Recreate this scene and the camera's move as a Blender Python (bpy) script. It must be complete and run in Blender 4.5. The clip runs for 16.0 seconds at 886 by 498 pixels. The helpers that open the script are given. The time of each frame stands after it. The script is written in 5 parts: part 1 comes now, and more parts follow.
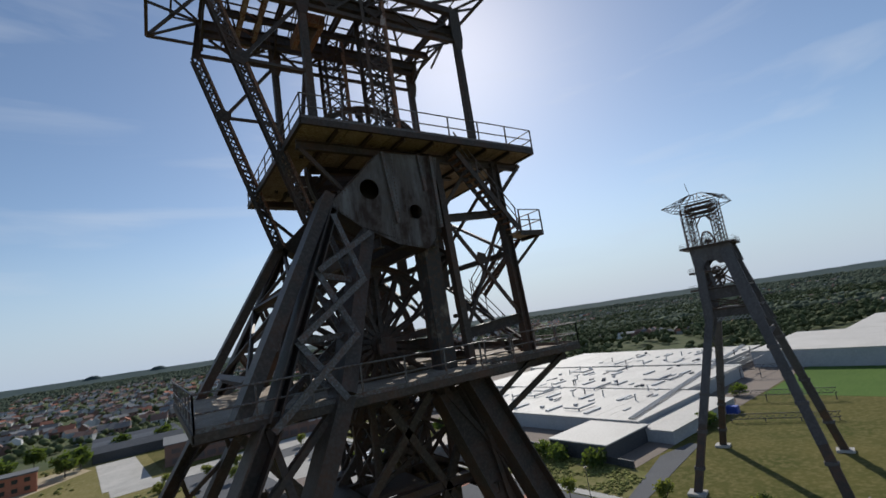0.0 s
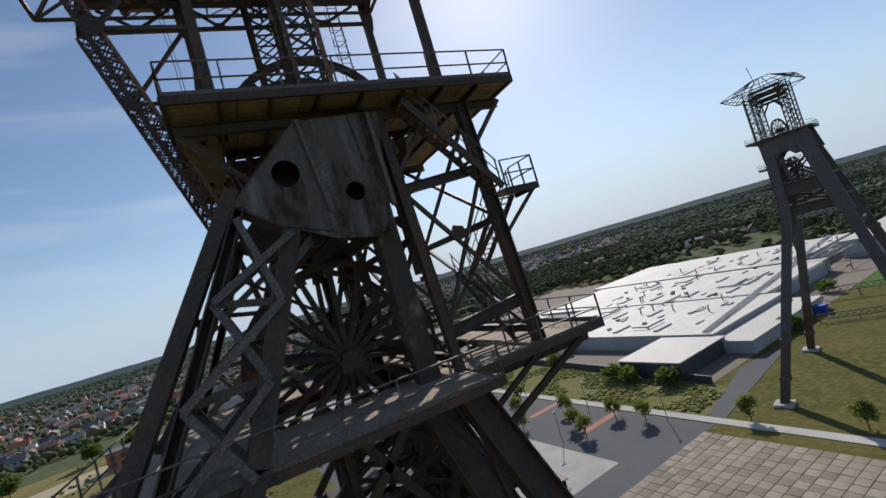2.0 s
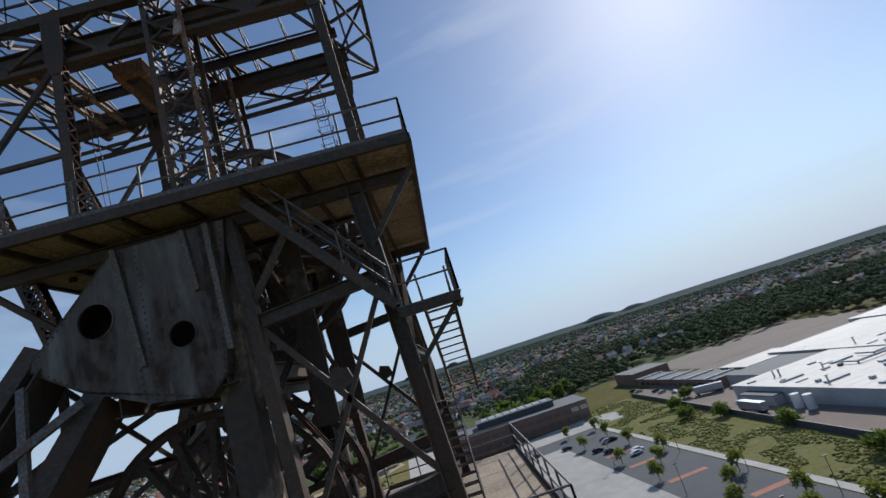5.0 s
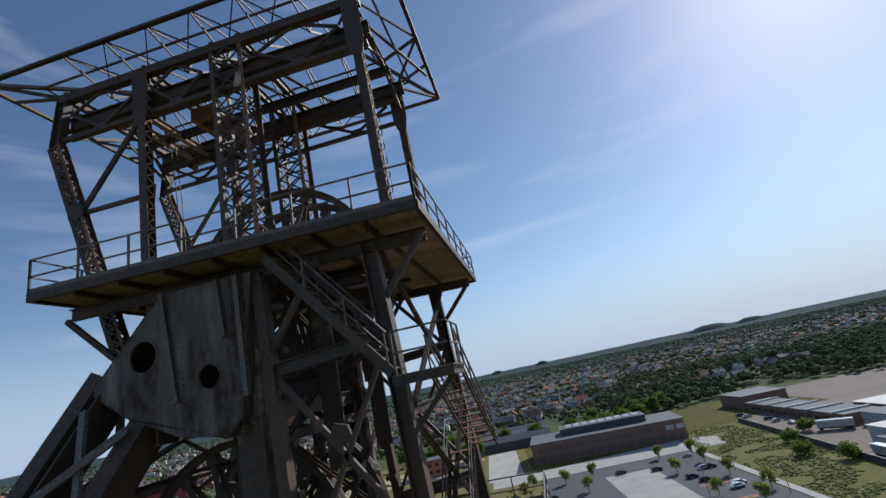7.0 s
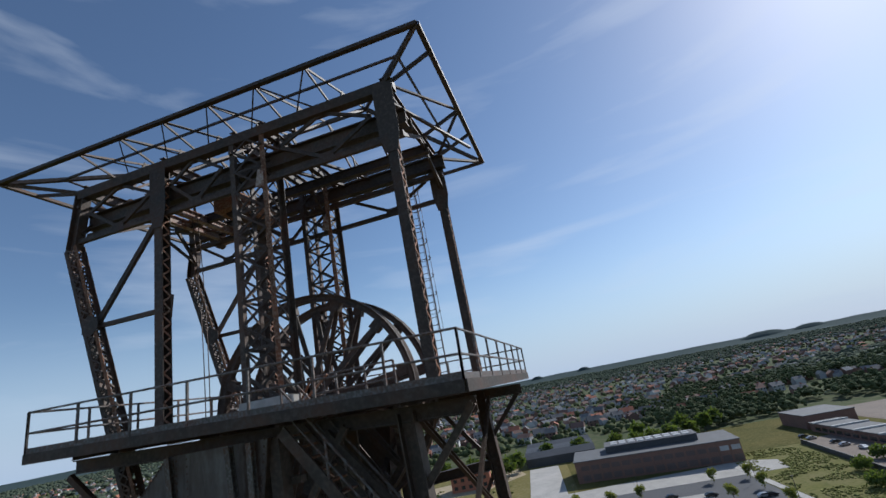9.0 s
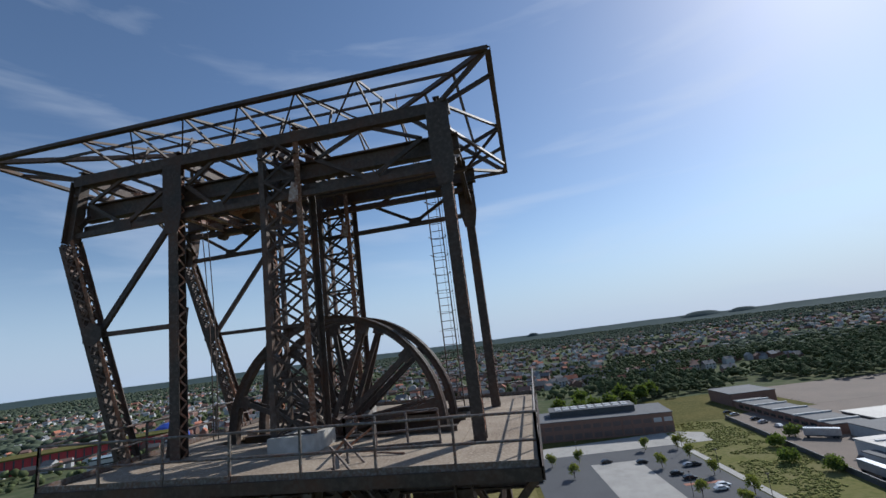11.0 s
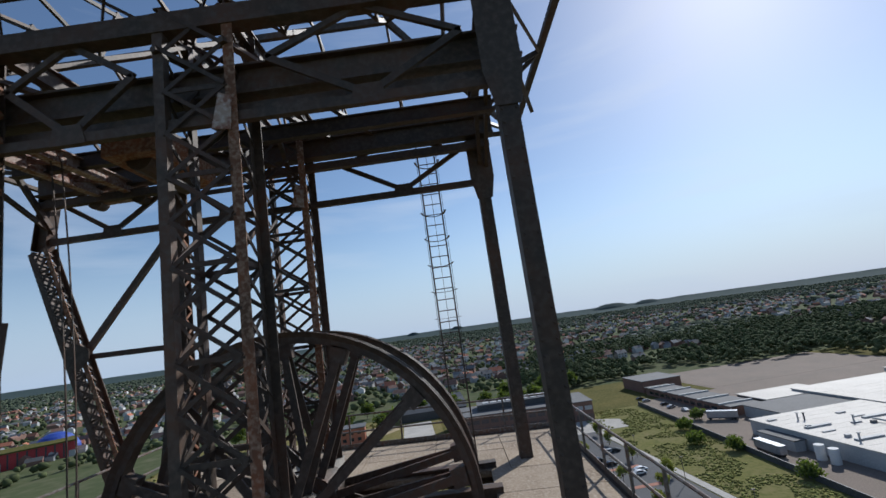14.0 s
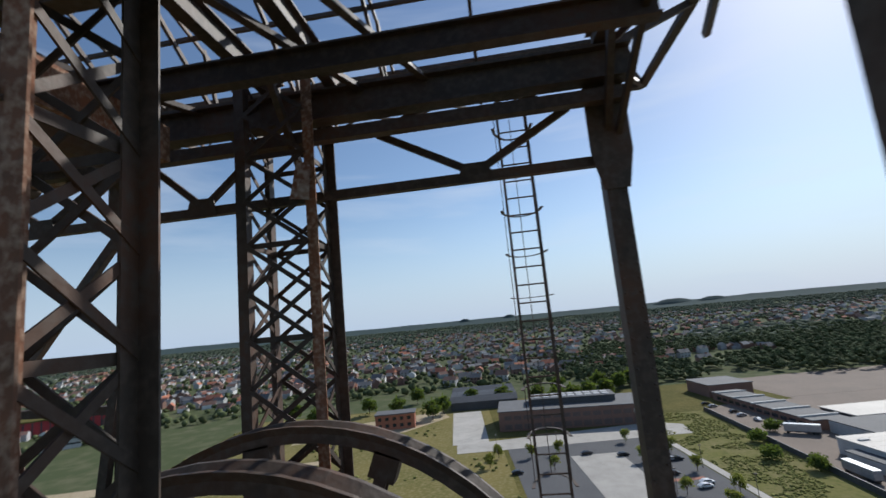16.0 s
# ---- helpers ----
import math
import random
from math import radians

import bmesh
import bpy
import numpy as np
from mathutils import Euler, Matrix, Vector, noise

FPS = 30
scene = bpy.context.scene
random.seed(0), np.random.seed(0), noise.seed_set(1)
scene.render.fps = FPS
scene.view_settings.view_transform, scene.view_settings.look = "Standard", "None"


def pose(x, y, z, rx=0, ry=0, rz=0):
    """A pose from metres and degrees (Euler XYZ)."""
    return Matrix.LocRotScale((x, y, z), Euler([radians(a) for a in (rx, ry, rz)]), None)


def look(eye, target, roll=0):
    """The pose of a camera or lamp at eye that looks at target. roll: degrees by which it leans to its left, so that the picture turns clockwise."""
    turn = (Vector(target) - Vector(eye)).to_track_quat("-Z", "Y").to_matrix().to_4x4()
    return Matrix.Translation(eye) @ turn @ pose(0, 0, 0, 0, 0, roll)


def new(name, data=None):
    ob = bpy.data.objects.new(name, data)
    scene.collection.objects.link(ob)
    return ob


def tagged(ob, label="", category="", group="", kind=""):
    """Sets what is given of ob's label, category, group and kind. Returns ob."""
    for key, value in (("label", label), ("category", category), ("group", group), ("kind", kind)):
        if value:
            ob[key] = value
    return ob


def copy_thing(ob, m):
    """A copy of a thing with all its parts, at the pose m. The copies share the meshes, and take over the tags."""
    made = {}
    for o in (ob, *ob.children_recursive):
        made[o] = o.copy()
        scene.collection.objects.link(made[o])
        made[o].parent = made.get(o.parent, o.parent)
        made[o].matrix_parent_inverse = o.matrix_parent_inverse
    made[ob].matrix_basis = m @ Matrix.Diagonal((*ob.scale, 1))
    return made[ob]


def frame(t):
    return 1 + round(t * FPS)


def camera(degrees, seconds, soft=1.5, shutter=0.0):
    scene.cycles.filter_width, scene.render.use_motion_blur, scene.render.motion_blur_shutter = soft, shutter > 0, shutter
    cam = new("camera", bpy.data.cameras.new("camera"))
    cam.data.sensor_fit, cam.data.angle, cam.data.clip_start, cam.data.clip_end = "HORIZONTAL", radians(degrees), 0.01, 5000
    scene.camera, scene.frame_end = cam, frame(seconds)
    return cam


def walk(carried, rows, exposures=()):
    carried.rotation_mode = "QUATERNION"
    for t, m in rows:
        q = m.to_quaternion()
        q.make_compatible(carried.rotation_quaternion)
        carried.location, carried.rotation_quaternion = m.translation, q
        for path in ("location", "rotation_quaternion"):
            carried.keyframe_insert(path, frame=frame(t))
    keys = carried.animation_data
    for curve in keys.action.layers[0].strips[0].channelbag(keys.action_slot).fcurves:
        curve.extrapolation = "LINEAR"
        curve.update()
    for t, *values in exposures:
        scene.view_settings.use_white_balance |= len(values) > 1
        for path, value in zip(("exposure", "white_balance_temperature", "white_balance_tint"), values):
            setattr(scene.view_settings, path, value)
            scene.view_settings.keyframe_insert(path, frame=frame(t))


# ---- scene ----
cam = camera(87.4, 16.0, shutter=0.3)
PATH = [
    (0, (-10.023, -15.435, 42.339), (-8.947, -13.78, 42.655), -8.5),
    (0.5, (-8.899, -15.801, 42.664), (-7.929, -14.061, 42.84), -9.8),
    (1, (-7.874, -15.626, 43.003), (-6.974, -13.843, 43.11), -12.5),
    (1.5, (-6.35, -14.628, 43.545), (-5.507, -12.816, 43.614), -14.6),
    (2, (-4.681, -13.329, 43.826), (-3.844, -11.515, 43.922), -16.3),
    (2.5, (-2.864, -12.009, 44.168), (-2.051, -10.187, 44.319), -18.1),
    (3, (-1.11, -10.946, 44.366), (-0.34, -9.115, 44.602), -21.2),
    (3.5, (0.572, -10.309, 44.428), (1.249, -8.458, 44.768), -23.1),
    (4, (2.29, -10.128, 44.684), (2.792, -8.228, 45.056), -21.7),
    (4.2, (2.963, -10.114, 44.749), (3.387, -8.196, 45.127), -21.1),
    (6.3, (7.592, -10.293, 44.137), (7.373, -8.386, 44.698), -12.8),
    (6.5, (7.703, -10.291, 44.556), (7.465, -8.382, 45.104), -12.6),
    (7, (7.92, -10.25, 45.717), (7.641, -8.345, 46.258), -12.1),
    (7.5, (8.143, -10.098, 46.713), (7.823, -8.208, 47.284), -12.8),
    (8, (8.421, -9.952, 47.668), (8.044, -8.076, 48.25), -12.7),
    (8.5, (8.438, -9.332, 48.665), (8.027, -7.472, 49.27), -11.4),
    (9, (8.15, -8.924, 49.817), (7.72, -7.062, 50.405), -11.2),
    (11.3, (5.748, -9.396, 52.512), (5.458, -7.452, 52.881), -6.7),
    (11.5, (5.424, -9.224, 52.474), (5.179, -7.272, 52.831), -7.6),
    (12, (4.719, -8.479, 52.264), (4.57, -6.517, 52.619), -10.6),
    (12.5, (4.172, -7.509, 52.323), (4.103, -5.539, 52.66), -12.1),
    (13, (3.845, -6.437, 52.473), (3.833, -4.467, 52.818), -11.1),
    (13.5, (3.75, -5.529, 52.949), (3.73, -3.558, 53.286), -8.1),
    (14, (3.28, -4.229, 53.47), (3.279, -2.257, 53.799), -8.1),
    (14.5, (3.061, -3.04, 53.929), (3.085, -1.065, 54.246), -9.7),
    (15, (2.928, -1.735, 54.268), (2.985, 0.237, 54.598), -10.4),
    (15.5, (2.86, -0.587, 54.533), (2.848, 1.385, 54.868), -10.3),
    (16, (2.687, 0.614, 54.954), (2.45, 2.575, 55.254), -5.4),
]
walk(cam, [(t, look(e, g, r)) for t, e, g, r in PATH],
     exposures=[(0, 0.0, 6250, 10), (2.5, 0.08, 6250, 10), (4, 0.0, 5930, 10), (9, 0.03, 5850, 10), (13.5, 0.03, 5900, 10), (15, 0.12, 6050, 10), (16, 0.15, 6100, 10)])

# ---- world, sun ----
SUN_AZ, SUN_EL = radians(38), radians(34)
world = bpy.data.worlds.new("sky")
scene.world = world
world.use_nodes = True
wn = world.node_tree
wn.nodes.clear()
sky = wn.nodes.new("ShaderNodeTexSky")
sky.sky_type, sky.sun_disc = "NISHITA", False
sky.sun_elevation, sky.sun_rotation = SUN_EL, SUN_AZ
sky.air_density, sky.dust_density, sky.ozone_density = 1.0, 0.38, 1.85
bg = wn.nodes.new("ShaderNodeBackground")
bg.inputs[1].default_value = 0.095
wout = wn.nodes.new("ShaderNodeOutputWorld")
# thin cirrus streaks
tc = wn.nodes.new("ShaderNodeTexCoord")
mp = wn.nodes.new("ShaderNodeMapping")
mp.inputs["Rotation"].default_value = (0, 0, 0.5)
mp.inputs["Scale"].default_value = (1.2, 2.2, 9.0)
cn = wn.nodes.new("ShaderNodeTexNoise")
cn.inputs["Scale"].default_value, cn.inputs["Detail"].default_value, cn.inputs["Distortion"].default_value = 1.6, 9, 0.4
cr = wn.nodes.new("ShaderNodeValToRGB")
cr.color_ramp.elements[0].position, cr.color_ramp.elements[1].position = 0.52, 0.85
cr.color_ramp.elements[0].color, cr.color_ramp.elements[1].color = (0, 0, 0, 1), (0.42, 0.42, 0.42, 1)
cm = wn.nodes.new("ShaderNodeMixRGB")
cm.inputs[2].default_value = (7.5, 7.8, 8.2, 1)
wn.links.new(tc.outputs["Generated"], mp.inputs[0])
wn.links.new(mp.outputs[0], cn.inputs["Vector"])
wn.links.new(cn.outputs[0], cr.inputs[0])
wn.links.new(cr.outputs[0], cm.inputs[0])
wn.links.new(sky.outputs[0], cm.inputs[1])
# pale summer haze low over the horizon
sx = wn.nodes.new("ShaderNodeSeparateXYZ")
wn.links.new(tc.outputs["Generated"], sx.inputs[0])
hz = wn.nodes.new("ShaderNodeMapRange")
hz.interpolation_type = "SMOOTHERSTEP"
hz.inputs["From Min"].default_value, hz.inputs["From Max"].default_value = -0.06, 0.30
hz.inputs["To Min"].default_value, hz.inputs["To Max"].default_value = 0.92, 0.0
hm = wn.nodes.new("ShaderNodeMixRGB")
hm.inputs[2].default_value = (4.6, 5.65, 7.0, 1)
wn.links.new(sx.outputs[2], hz.inputs["Value"])
wn.links.new(hz.outputs[0], hm.inputs[0])
wn.links.new(cm.outputs[0], hm.inputs[1])
wn.links.new(hm.outputs[0], bg.inputs[0])
wn.links.new(bg.outputs[0], wout.inputs[0])

sun_data = bpy.data.lights.new("sun", "SUN")
sun_data.energy, sun_data.angle, sun_data.color = 4.0, radians(0.53), (1.0, 0.95, 0.86)
sun_dir = Vector((math.sin(SUN_AZ) * math.cos(SUN_EL), math.cos(SUN_AZ) * math.cos(SUN_EL), math.sin(SUN_EL)))
sun = new("sun", sun_data)
sun.matrix_world = look(sun_dir * 300, (0, 0, 0))


# ---- materials ----
def node_mat(name, base, second=None, third=None, scale=1.0, rough=0.7, metal=0.0, bump=0.3, amount=0.5, fine=18.0, spread=0.12, rnd=0.0, spec=0.5):
    """Two scales of variation between three colours, relief, and a random tint per object."""
    m = bpy.data.materials.new(name)
    m.use_nodes = True
    nt = m.node_tree
    b = nt.nodes["Principled BSDF"]
    second = second or tuple(c * 0.7 for c in base)
    third = third or tuple(min(1, c * 1.25) for c in base)
    geo = nt.nodes.new("ShaderNodeTexCoord")
    n1 = nt.nodes.new("ShaderNodeTexNoise")
    n1.inputs["Scale"].default_value, n1.inputs["Detail"].default_value, n1.inputs["Roughness"].default_value = scale, 8, 0.65
    n2 = nt.nodes.new("ShaderNodeTexNoise")
    n2.inputs["Scale"].default_value, n2.inputs["Detail"].default_value = scale * fine, 5
    for n in (n1, n2):
        nt.links.new(geo.outputs["Object"], n.inputs["Vector"])
    r1 = nt.nodes.new("ShaderNodeValToRGB")
    c = 1 - amount
    r1.color_ramp.elements[0].position, r1.color_ramp.elements[1].position = max(0, 0.3 + 0.4 * c - spread), min(1, 0.3 + 0.4 * c + spread)
    mix = nt.nodes.new("ShaderNodeMixRGB")
    mix.inputs[1].default_value, mix.inputs[2].default_value = (*base, 1), (*second, 1)
    nt.links.new(n1.outputs[0], r1.inputs[0])
    nt.links.new(r1.outputs[0], mix.inputs[0])
    mix2 = nt.nodes.new("ShaderNodeMixRGB")
    r2 = nt.nodes.new("ShaderNodeValToRGB")
    r2.color_ramp.elements[0].position, r2.color_ramp.elements[1].position = 0.45, 0.72
    mix2.inputs[2].default_value = (*third, 1)
    nt.links.new(n2.outputs[0], r2.inputs[0])
    nt.links.new(r2.outputs[0], mix2.inputs[0])
    nt.links.new(mix.outputs[0], mix2.inputs[1])
    last = mix2.outputs[0]
    if rnd:
        oi = nt.nodes.new("ShaderNodeObjectInfo")
        mr = nt.nodes.new("ShaderNodeMapRange")
        mr.inputs["To Min"].default_value, mr.inputs["To Max"].default_value = 1 - rnd, 1 + rnd
        hs = nt.nodes.new("ShaderNodeHueSaturation")
        nt.links.new(oi.outputs["Random"], mr.inputs["Value"])
        nt.links.new(mr.outputs[0], hs.inputs["Value"])
        nt.links.new(last, hs.inputs["Color"])
        last = hs.outputs[0]
    nt.links.new(last, b.inputs["Base Color"])
    b.inputs["Roughness"].default_value, b.inputs["Metallic"].default_value = rough, metal
    b.inputs["Specular IOR Level"].default_value = spec
    if bump:
        bp = nt.nodes.new("ShaderNodeBump")
        bp.inputs["Strength"].default_value, bp.inputs["Distance"].default_value = bump, 0.02
        nt.links.new(n2.outputs[0], bp.inputs["Height"])
        nt.links.new(bp.outputs[0], b.inputs["Normal"])
    return m


STEEL = node_mat("weathered_steel", (0.054, 0.041, 0.032), (0.105, 0.052, 0.031), (0.092, 0.071, 0.056), 0.6, 0.62, 0.05, 0.4, 0.42, 16, 0.1, 0.2, spec=0.36)
RUST = node_mat("rusty_steel", (0.26, 0.105, 0.055), (0.13, 0.075, 0.05), (0.36, 0.25, 0.18), 1.1, 0.8, 0.1, 0.5, 0.5, 14, 0.12, 0.2, spec=0.22)
PALE = node_mat("flaking_pale_paint", (0.21, 0.195, 0.185), (0.055, 0.034, 0.026), (0.13, 0.105, 0.09), 0.55, 0.7, 0.05, 0.2, 0.5, 5, 0.1, spec=0.22)
WORN = node_mat("worn_column_paint", (0.07, 0.06, 0.052), (0.3, 0.24, 0.17), (0.12, 0.07, 0.045), 0.45, 0.75, 0.1, 0.4, 0.32, 12, 0.05, spec=0.22)
LEGM = node_mat("weathered_grey_leg_paint", (0.115, 0.106, 0.104), (0.075, 0.064, 0.06), (0.13, 0.12, 0.118), 0.12, 0.75, 0.05, 0.05, 0.45, 16, 0.15, 0.15, spec=0.22)
FLAKE = node_mat("flaking_white_paint_on_rust", (0.36, 0.27, 0.22), (0.2, 0.08, 0.045), (0.5, 0.43, 0.38), 1.6, 0.75, 0.0, 0.3, 0.55, 9, 0.06)
RAILM = node_mat("rail_steel", (0.10, 0.085, 0.072), (0.14, 0.07, 0.045), (0.2, 0.19, 0.18), 1.5, 0.6, 0.2, 0.2, 0.4, 10, 0.1, 0.15)
DECKM = node_mat("deck_concrete", (0.36, 0.285, 0.21), (0.2, 0.145, 0.1), (0.44, 0.37, 0.29), 0.7, 0.9, 0, 0.4, 0.45, 22, 0.16, 0.12, spec=0.25)
UNDER = node_mat("rusty_deck_soffit", (0.34, 0.255, 0.19), (0.2, 0.13, 0.09), (0.44, 0.35, 0.26), 0.8, 0.85, 0, 0.4, 0.5, 14, 0.14, 0.15, spec=0.22)
CONC = node_mat("pale_concrete", (0.42, 0.39, 0.35), (0.3, 0.28, 0.25), (0.5, 0.48, 0.44), 0.15, 0.9, 0, 0.2, 0.45, 30, 0.15, 0.1, spec=0.2)
ASPH = node_mat("asphalt", (0.10, 0.10, 0.105), (0.075, 0.075, 0.08), (0.14, 0.14, 0.14), 0.08, 0.9, 0, 0.2, 0.45, 60, 0.2, spec=0.2)
SLAB = node_mat("slab_concrete", (0.31, 0.25, 0.19), (0.2, 0.16, 0.12), (0.37, 0.315, 0.255), 0.35, 0.9, 0, 0.3, 0.5, 20, 0.2, 0.22, spec=0.15)
GRASS = node_mat("dry_grass", (0.125, 0.108, 0.034), (0.07, 0.076, 0.02), (0.165, 0.138, 0.055), 0.035, 1.0, 0, 0.5, 0.5, 25, 0.15, spec=0.05)
LAWN = node_mat("lawn", (0.09, 0.15, 0.035), (0.07, 0.12, 0.03), (0.12, 0.17, 0.05), 0.06, 1.0, 0, 0.3, 0.5, 30, 0.2, spec=0.05)
DRYG = node_mat("yellow_dry_grass", (0.2, 0.165, 0.062), (0.125, 0.12, 0.04), (0.25, 0.21, 0.1), 0.03, 1.0, 0, 0.4, 0.5, 25, 0.15, spec=0.05)
SHRUBM = node_mat("weedy_shrub_leaves", (0.2, 0.2, 0.06), (0.15, 0.16, 0.05), (0.25, 0.23, 0.085), 0.3, 1.0, 0, 0.5, 0.5, 8, 0.2, spec=0.05)
SCRUB = node_mat("scrub_grass", (0.16, 0.155, 0.05), (0.2, 0.175, 0.08), (0.11, 0.12, 0.036), 0.07, 1.0, 0, 0.6, 0.5, 12, 0.15, spec=0.05)
SAND = node_mat("sandy_soil", (0.42, 0.33, 0.22), (0.3, 0.25, 0.15), (0.5, 0.42, 0.3), 0.05, 1.0, 0, 0.2, 0.45, 30, 0.2, spec=0.1)
BRICKPAVE = node_mat("brown_paving", (0.225, 0.178, 0.145), (0.17, 0.14, 0.115), (0.27, 0.22, 0.18), 0.06, 0.9, 0, 0.2, 0.45, 40, 0.2, spec=0.15)
REDPAVE = node_mat("red_paving", (0.36, 0.14, 0.09), (0.28, 0.11, 0.07), (0.4, 0.2, 0.13), 0.3, 0.9)
ROOFW = node_mat("white_roof_sheet", (0.5, 0.46, 0.41), (0.38, 0.345, 0.3), (0.56, 0.52, 0.47), 0.06, 0.7, 0, 0.1, 0.4, 30, 0.2, 0.06)
ROOFG = node_mat("grey_roof_felt", (0.13, 0.13, 0.135), (0.1, 0.1, 0.1), (0.17, 0.17, 0.17), 0.1, 0.8, 0, 0.2, 0.45, 20, 0.2, 0.15, spec=0.25)
WALLG = node_mat("grey_cladding", (0.4, 0.4, 0.4), (0.33, 0.33, 0.33), (0.45, 0.45, 0.45), 0.1, 0.7, 0, 0.1)
WALLD = node_mat("dark_cladding", (0.06, 0.062, 0.065), (0.045, 0.045, 0.05), (0.09, 0.09, 0.09), 0.1, 0.7, 0, 0.1)
BRICK = node_mat("brown_brick", (0.21, 0.115, 0.085), (0.16, 0.09, 0.07), (0.27, 0.17, 0.13), 0.2, 0.9, 0, 0.3, 0.5, 40, 0.2)
ORANGE = node_mat("orange_brick", (0.42, 0.14, 0.075), (0.32, 0.11, 0.06), (0.48, 0.22, 0.14), 0.2, 0.9, 0, 0.3, 0.5, 30, 0.2)
REDCLAD = node_mat("red_cladding", (0.42, 0.03, 0.035), (0.33, 0.025, 0.03), (0.48, 0.06, 0.06), 0.1, 0.6, 0, 0.1)
BLUEM = node_mat("blue_sheet", (0.03, 0.07, 0.36), (0.025, 0.055, 0.28), (0.05, 0.1, 0.42), 0.3, 0.5, 0, 0.1)
WHITEP = node_mat("white_render", (0.7, 0.69, 0.66), (0.6, 0.59, 0.56), (0.76, 0.75, 0.73), 0.2, 0.8, 0, 0.1, 0.4, 20, 0.2, 0.08)
GLASSD = node_mat("dark_window_glass", (0.025, 0.03, 0.035), (0.02, 0.025, 0.03), (0.04, 0.045, 0.05), 0.5, 0.08, 0, 0)
LEAF = node_mat("summer_leaves", (0.06, 0.095, 0.022), (0.042, 0.07, 0.018), (0.1, 0.13, 0.035), 0.25, 0.95, 0, 0.6, 0.5, 6, 0.2, 0.25)
LEAFD = node_mat("forest_leaves", (0.076, 0.09, 0.04), (0.056, 0.07, 0.032), (0.1, 0.11, 0.05), 0.05, 1.0, 0, 0.5, 0.5, 8, 0.25, 0.1, spec=0.1)
# forest leaves made paler and bluer: aerial haze put into the colour
HAZEW = node_mat("hazy_distant_woods", (0.08, 0.098, 0.066), (0.066, 0.082, 0.058), (0.1, 0.114, 0.074), 0.01, 1.0, 0, 0.0, 0.5, 8, 0.25, spec=0.05)
LEAFY = node_mat("young_leaves", (0.13, 0.16, 0.035), (0.09, 0.12, 0.025), (0.18, 0.2, 0.06), 0.5, 0.95, 0, 0.6, 0.5, 6, 0.2, 0.2)
BARK = node_mat("bark", (0.1, 0.075, 0.055), None, None, 3, 0.95)
PLAIN = node_mat("wooded_plain", (0.09, 0.105, 0.05), (0.07, 0.088, 0.042), (0.13, 0.13, 0.075), 0.004, 1.0, 0, 0.2, 0.5, 30, 0.18, spec=0.05)
# blue of distance haze painted into the woods' base colour
HAZE_RIDGE = node_mat("haze_blue_ridge_woods", (0.055, 0.078, 0.078), (0.045, 0.066, 0.068), (0.062, 0.085, 0.08), 0.006, 1.0, 0, 0.0, 0.5, 12, 0.2, spec=0.05)
TYRE = node_mat("tyre_rubber", (0.02, 0.02, 0.02))


def leaf_light(m, tint):
    """Leaves let part of the light through."""
    nt = m.node_tree
    b, out = nt.nodes["Principled BSDF"], nt.nodes["Material Output"]
    tr, mx = nt.nodes.new("ShaderNodeBsdfTranslucent"), nt.nodes.new("ShaderNodeMixShader")
    tr.inputs[0].default_value = (*tint, 1)
    mx.inputs[0].default_value = 0.4
    nt.links.new(b.outputs[0], mx.inputs[1])
    nt.links.new(tr.outputs[0], mx.inputs[2])
    nt.links.new(mx.outputs[0], out.inputs[0])


def island_tint(m, low, high):
    """Each leaf clump, tree or house roof a little lighter or darker than the next."""
    nt = m.node_tree
    b = nt.nodes["Principled BSDF"]
    src = b.inputs["Base Color"].links[0].from_socket
    g, mr, hs = nt.nodes.new("ShaderNodeNewGeometry"), nt.nodes.new("ShaderNodeMapRange"), nt.nodes.new("ShaderNodeHueSaturation")
    mr.inputs["To Min"].default_value, mr.inputs["To Max"].default_value = low, high
    nt.links.new(g.outputs["Random Per Island"], mr.inputs["Value"])
    nt.links.new(mr.outputs[0], hs.inputs["Value"])
    nt.links.new(src, hs.inputs["Color"])
    nt.links.new(hs.outputs[0], b.inputs["Base Color"])


for m, low, high in ((LEAFD, 0.7, 1.35), (HAZEW, 0.8, 1.22), (SHRUBM, 0.6, 1.35), (WHITEP, 0.45, 1.05), (ROOFG, 0.6, 1.7)):
    island_tint(m, low, high)
leaf_light(LEAF, (0.16, 0.22, 0.03))
leaf_light(LEAFY, (0.28, 0.3, 0.05))


def streaked(m):
    """Draw the large stains out downwards, as running water leaves them."""
    nt = m.node_tree
    tex = [n for n in nt.nodes if n.bl_idname == "ShaderNodeTexNoise"][0]
    co = [n for n in nt.nodes if n.bl_idname == "ShaderNodeTexCoord"][0]
    mp = nt.nodes.new("ShaderNodeMapping")
    mp.inputs["Scale"].default_value = (2.2, 2.2, 0.45)
    nt.links.new(co.outputs["Object"], mp.inputs[0])
    nt.links.new(mp.outputs[0], tex.inputs["Vector"])


streaked(PALE)
streaked(LEGM)


# ---- building helpers ----
GROUND = -3.0


def part(name, bm, mat, parent=None, label="", kind=""):
    me = bpy.data.meshes.new(name)
    bm.to_mesh(me)
    bm.free()
    me.materials.append(mat)
    ob = new(name, me)
    if parent:
        ob.parent = parent
    if label:
        ob["label"] = label
    if kind:
        ob["kind"] = kind
    return ob


def thing(name, label, category, group="", kind="", at=(0, 0, 0), turn=0.0):
    e = new(name)
    e.matrix_world = pose(*at, 0, 0, turn)
    return tagged(e, label, category, group, kind)


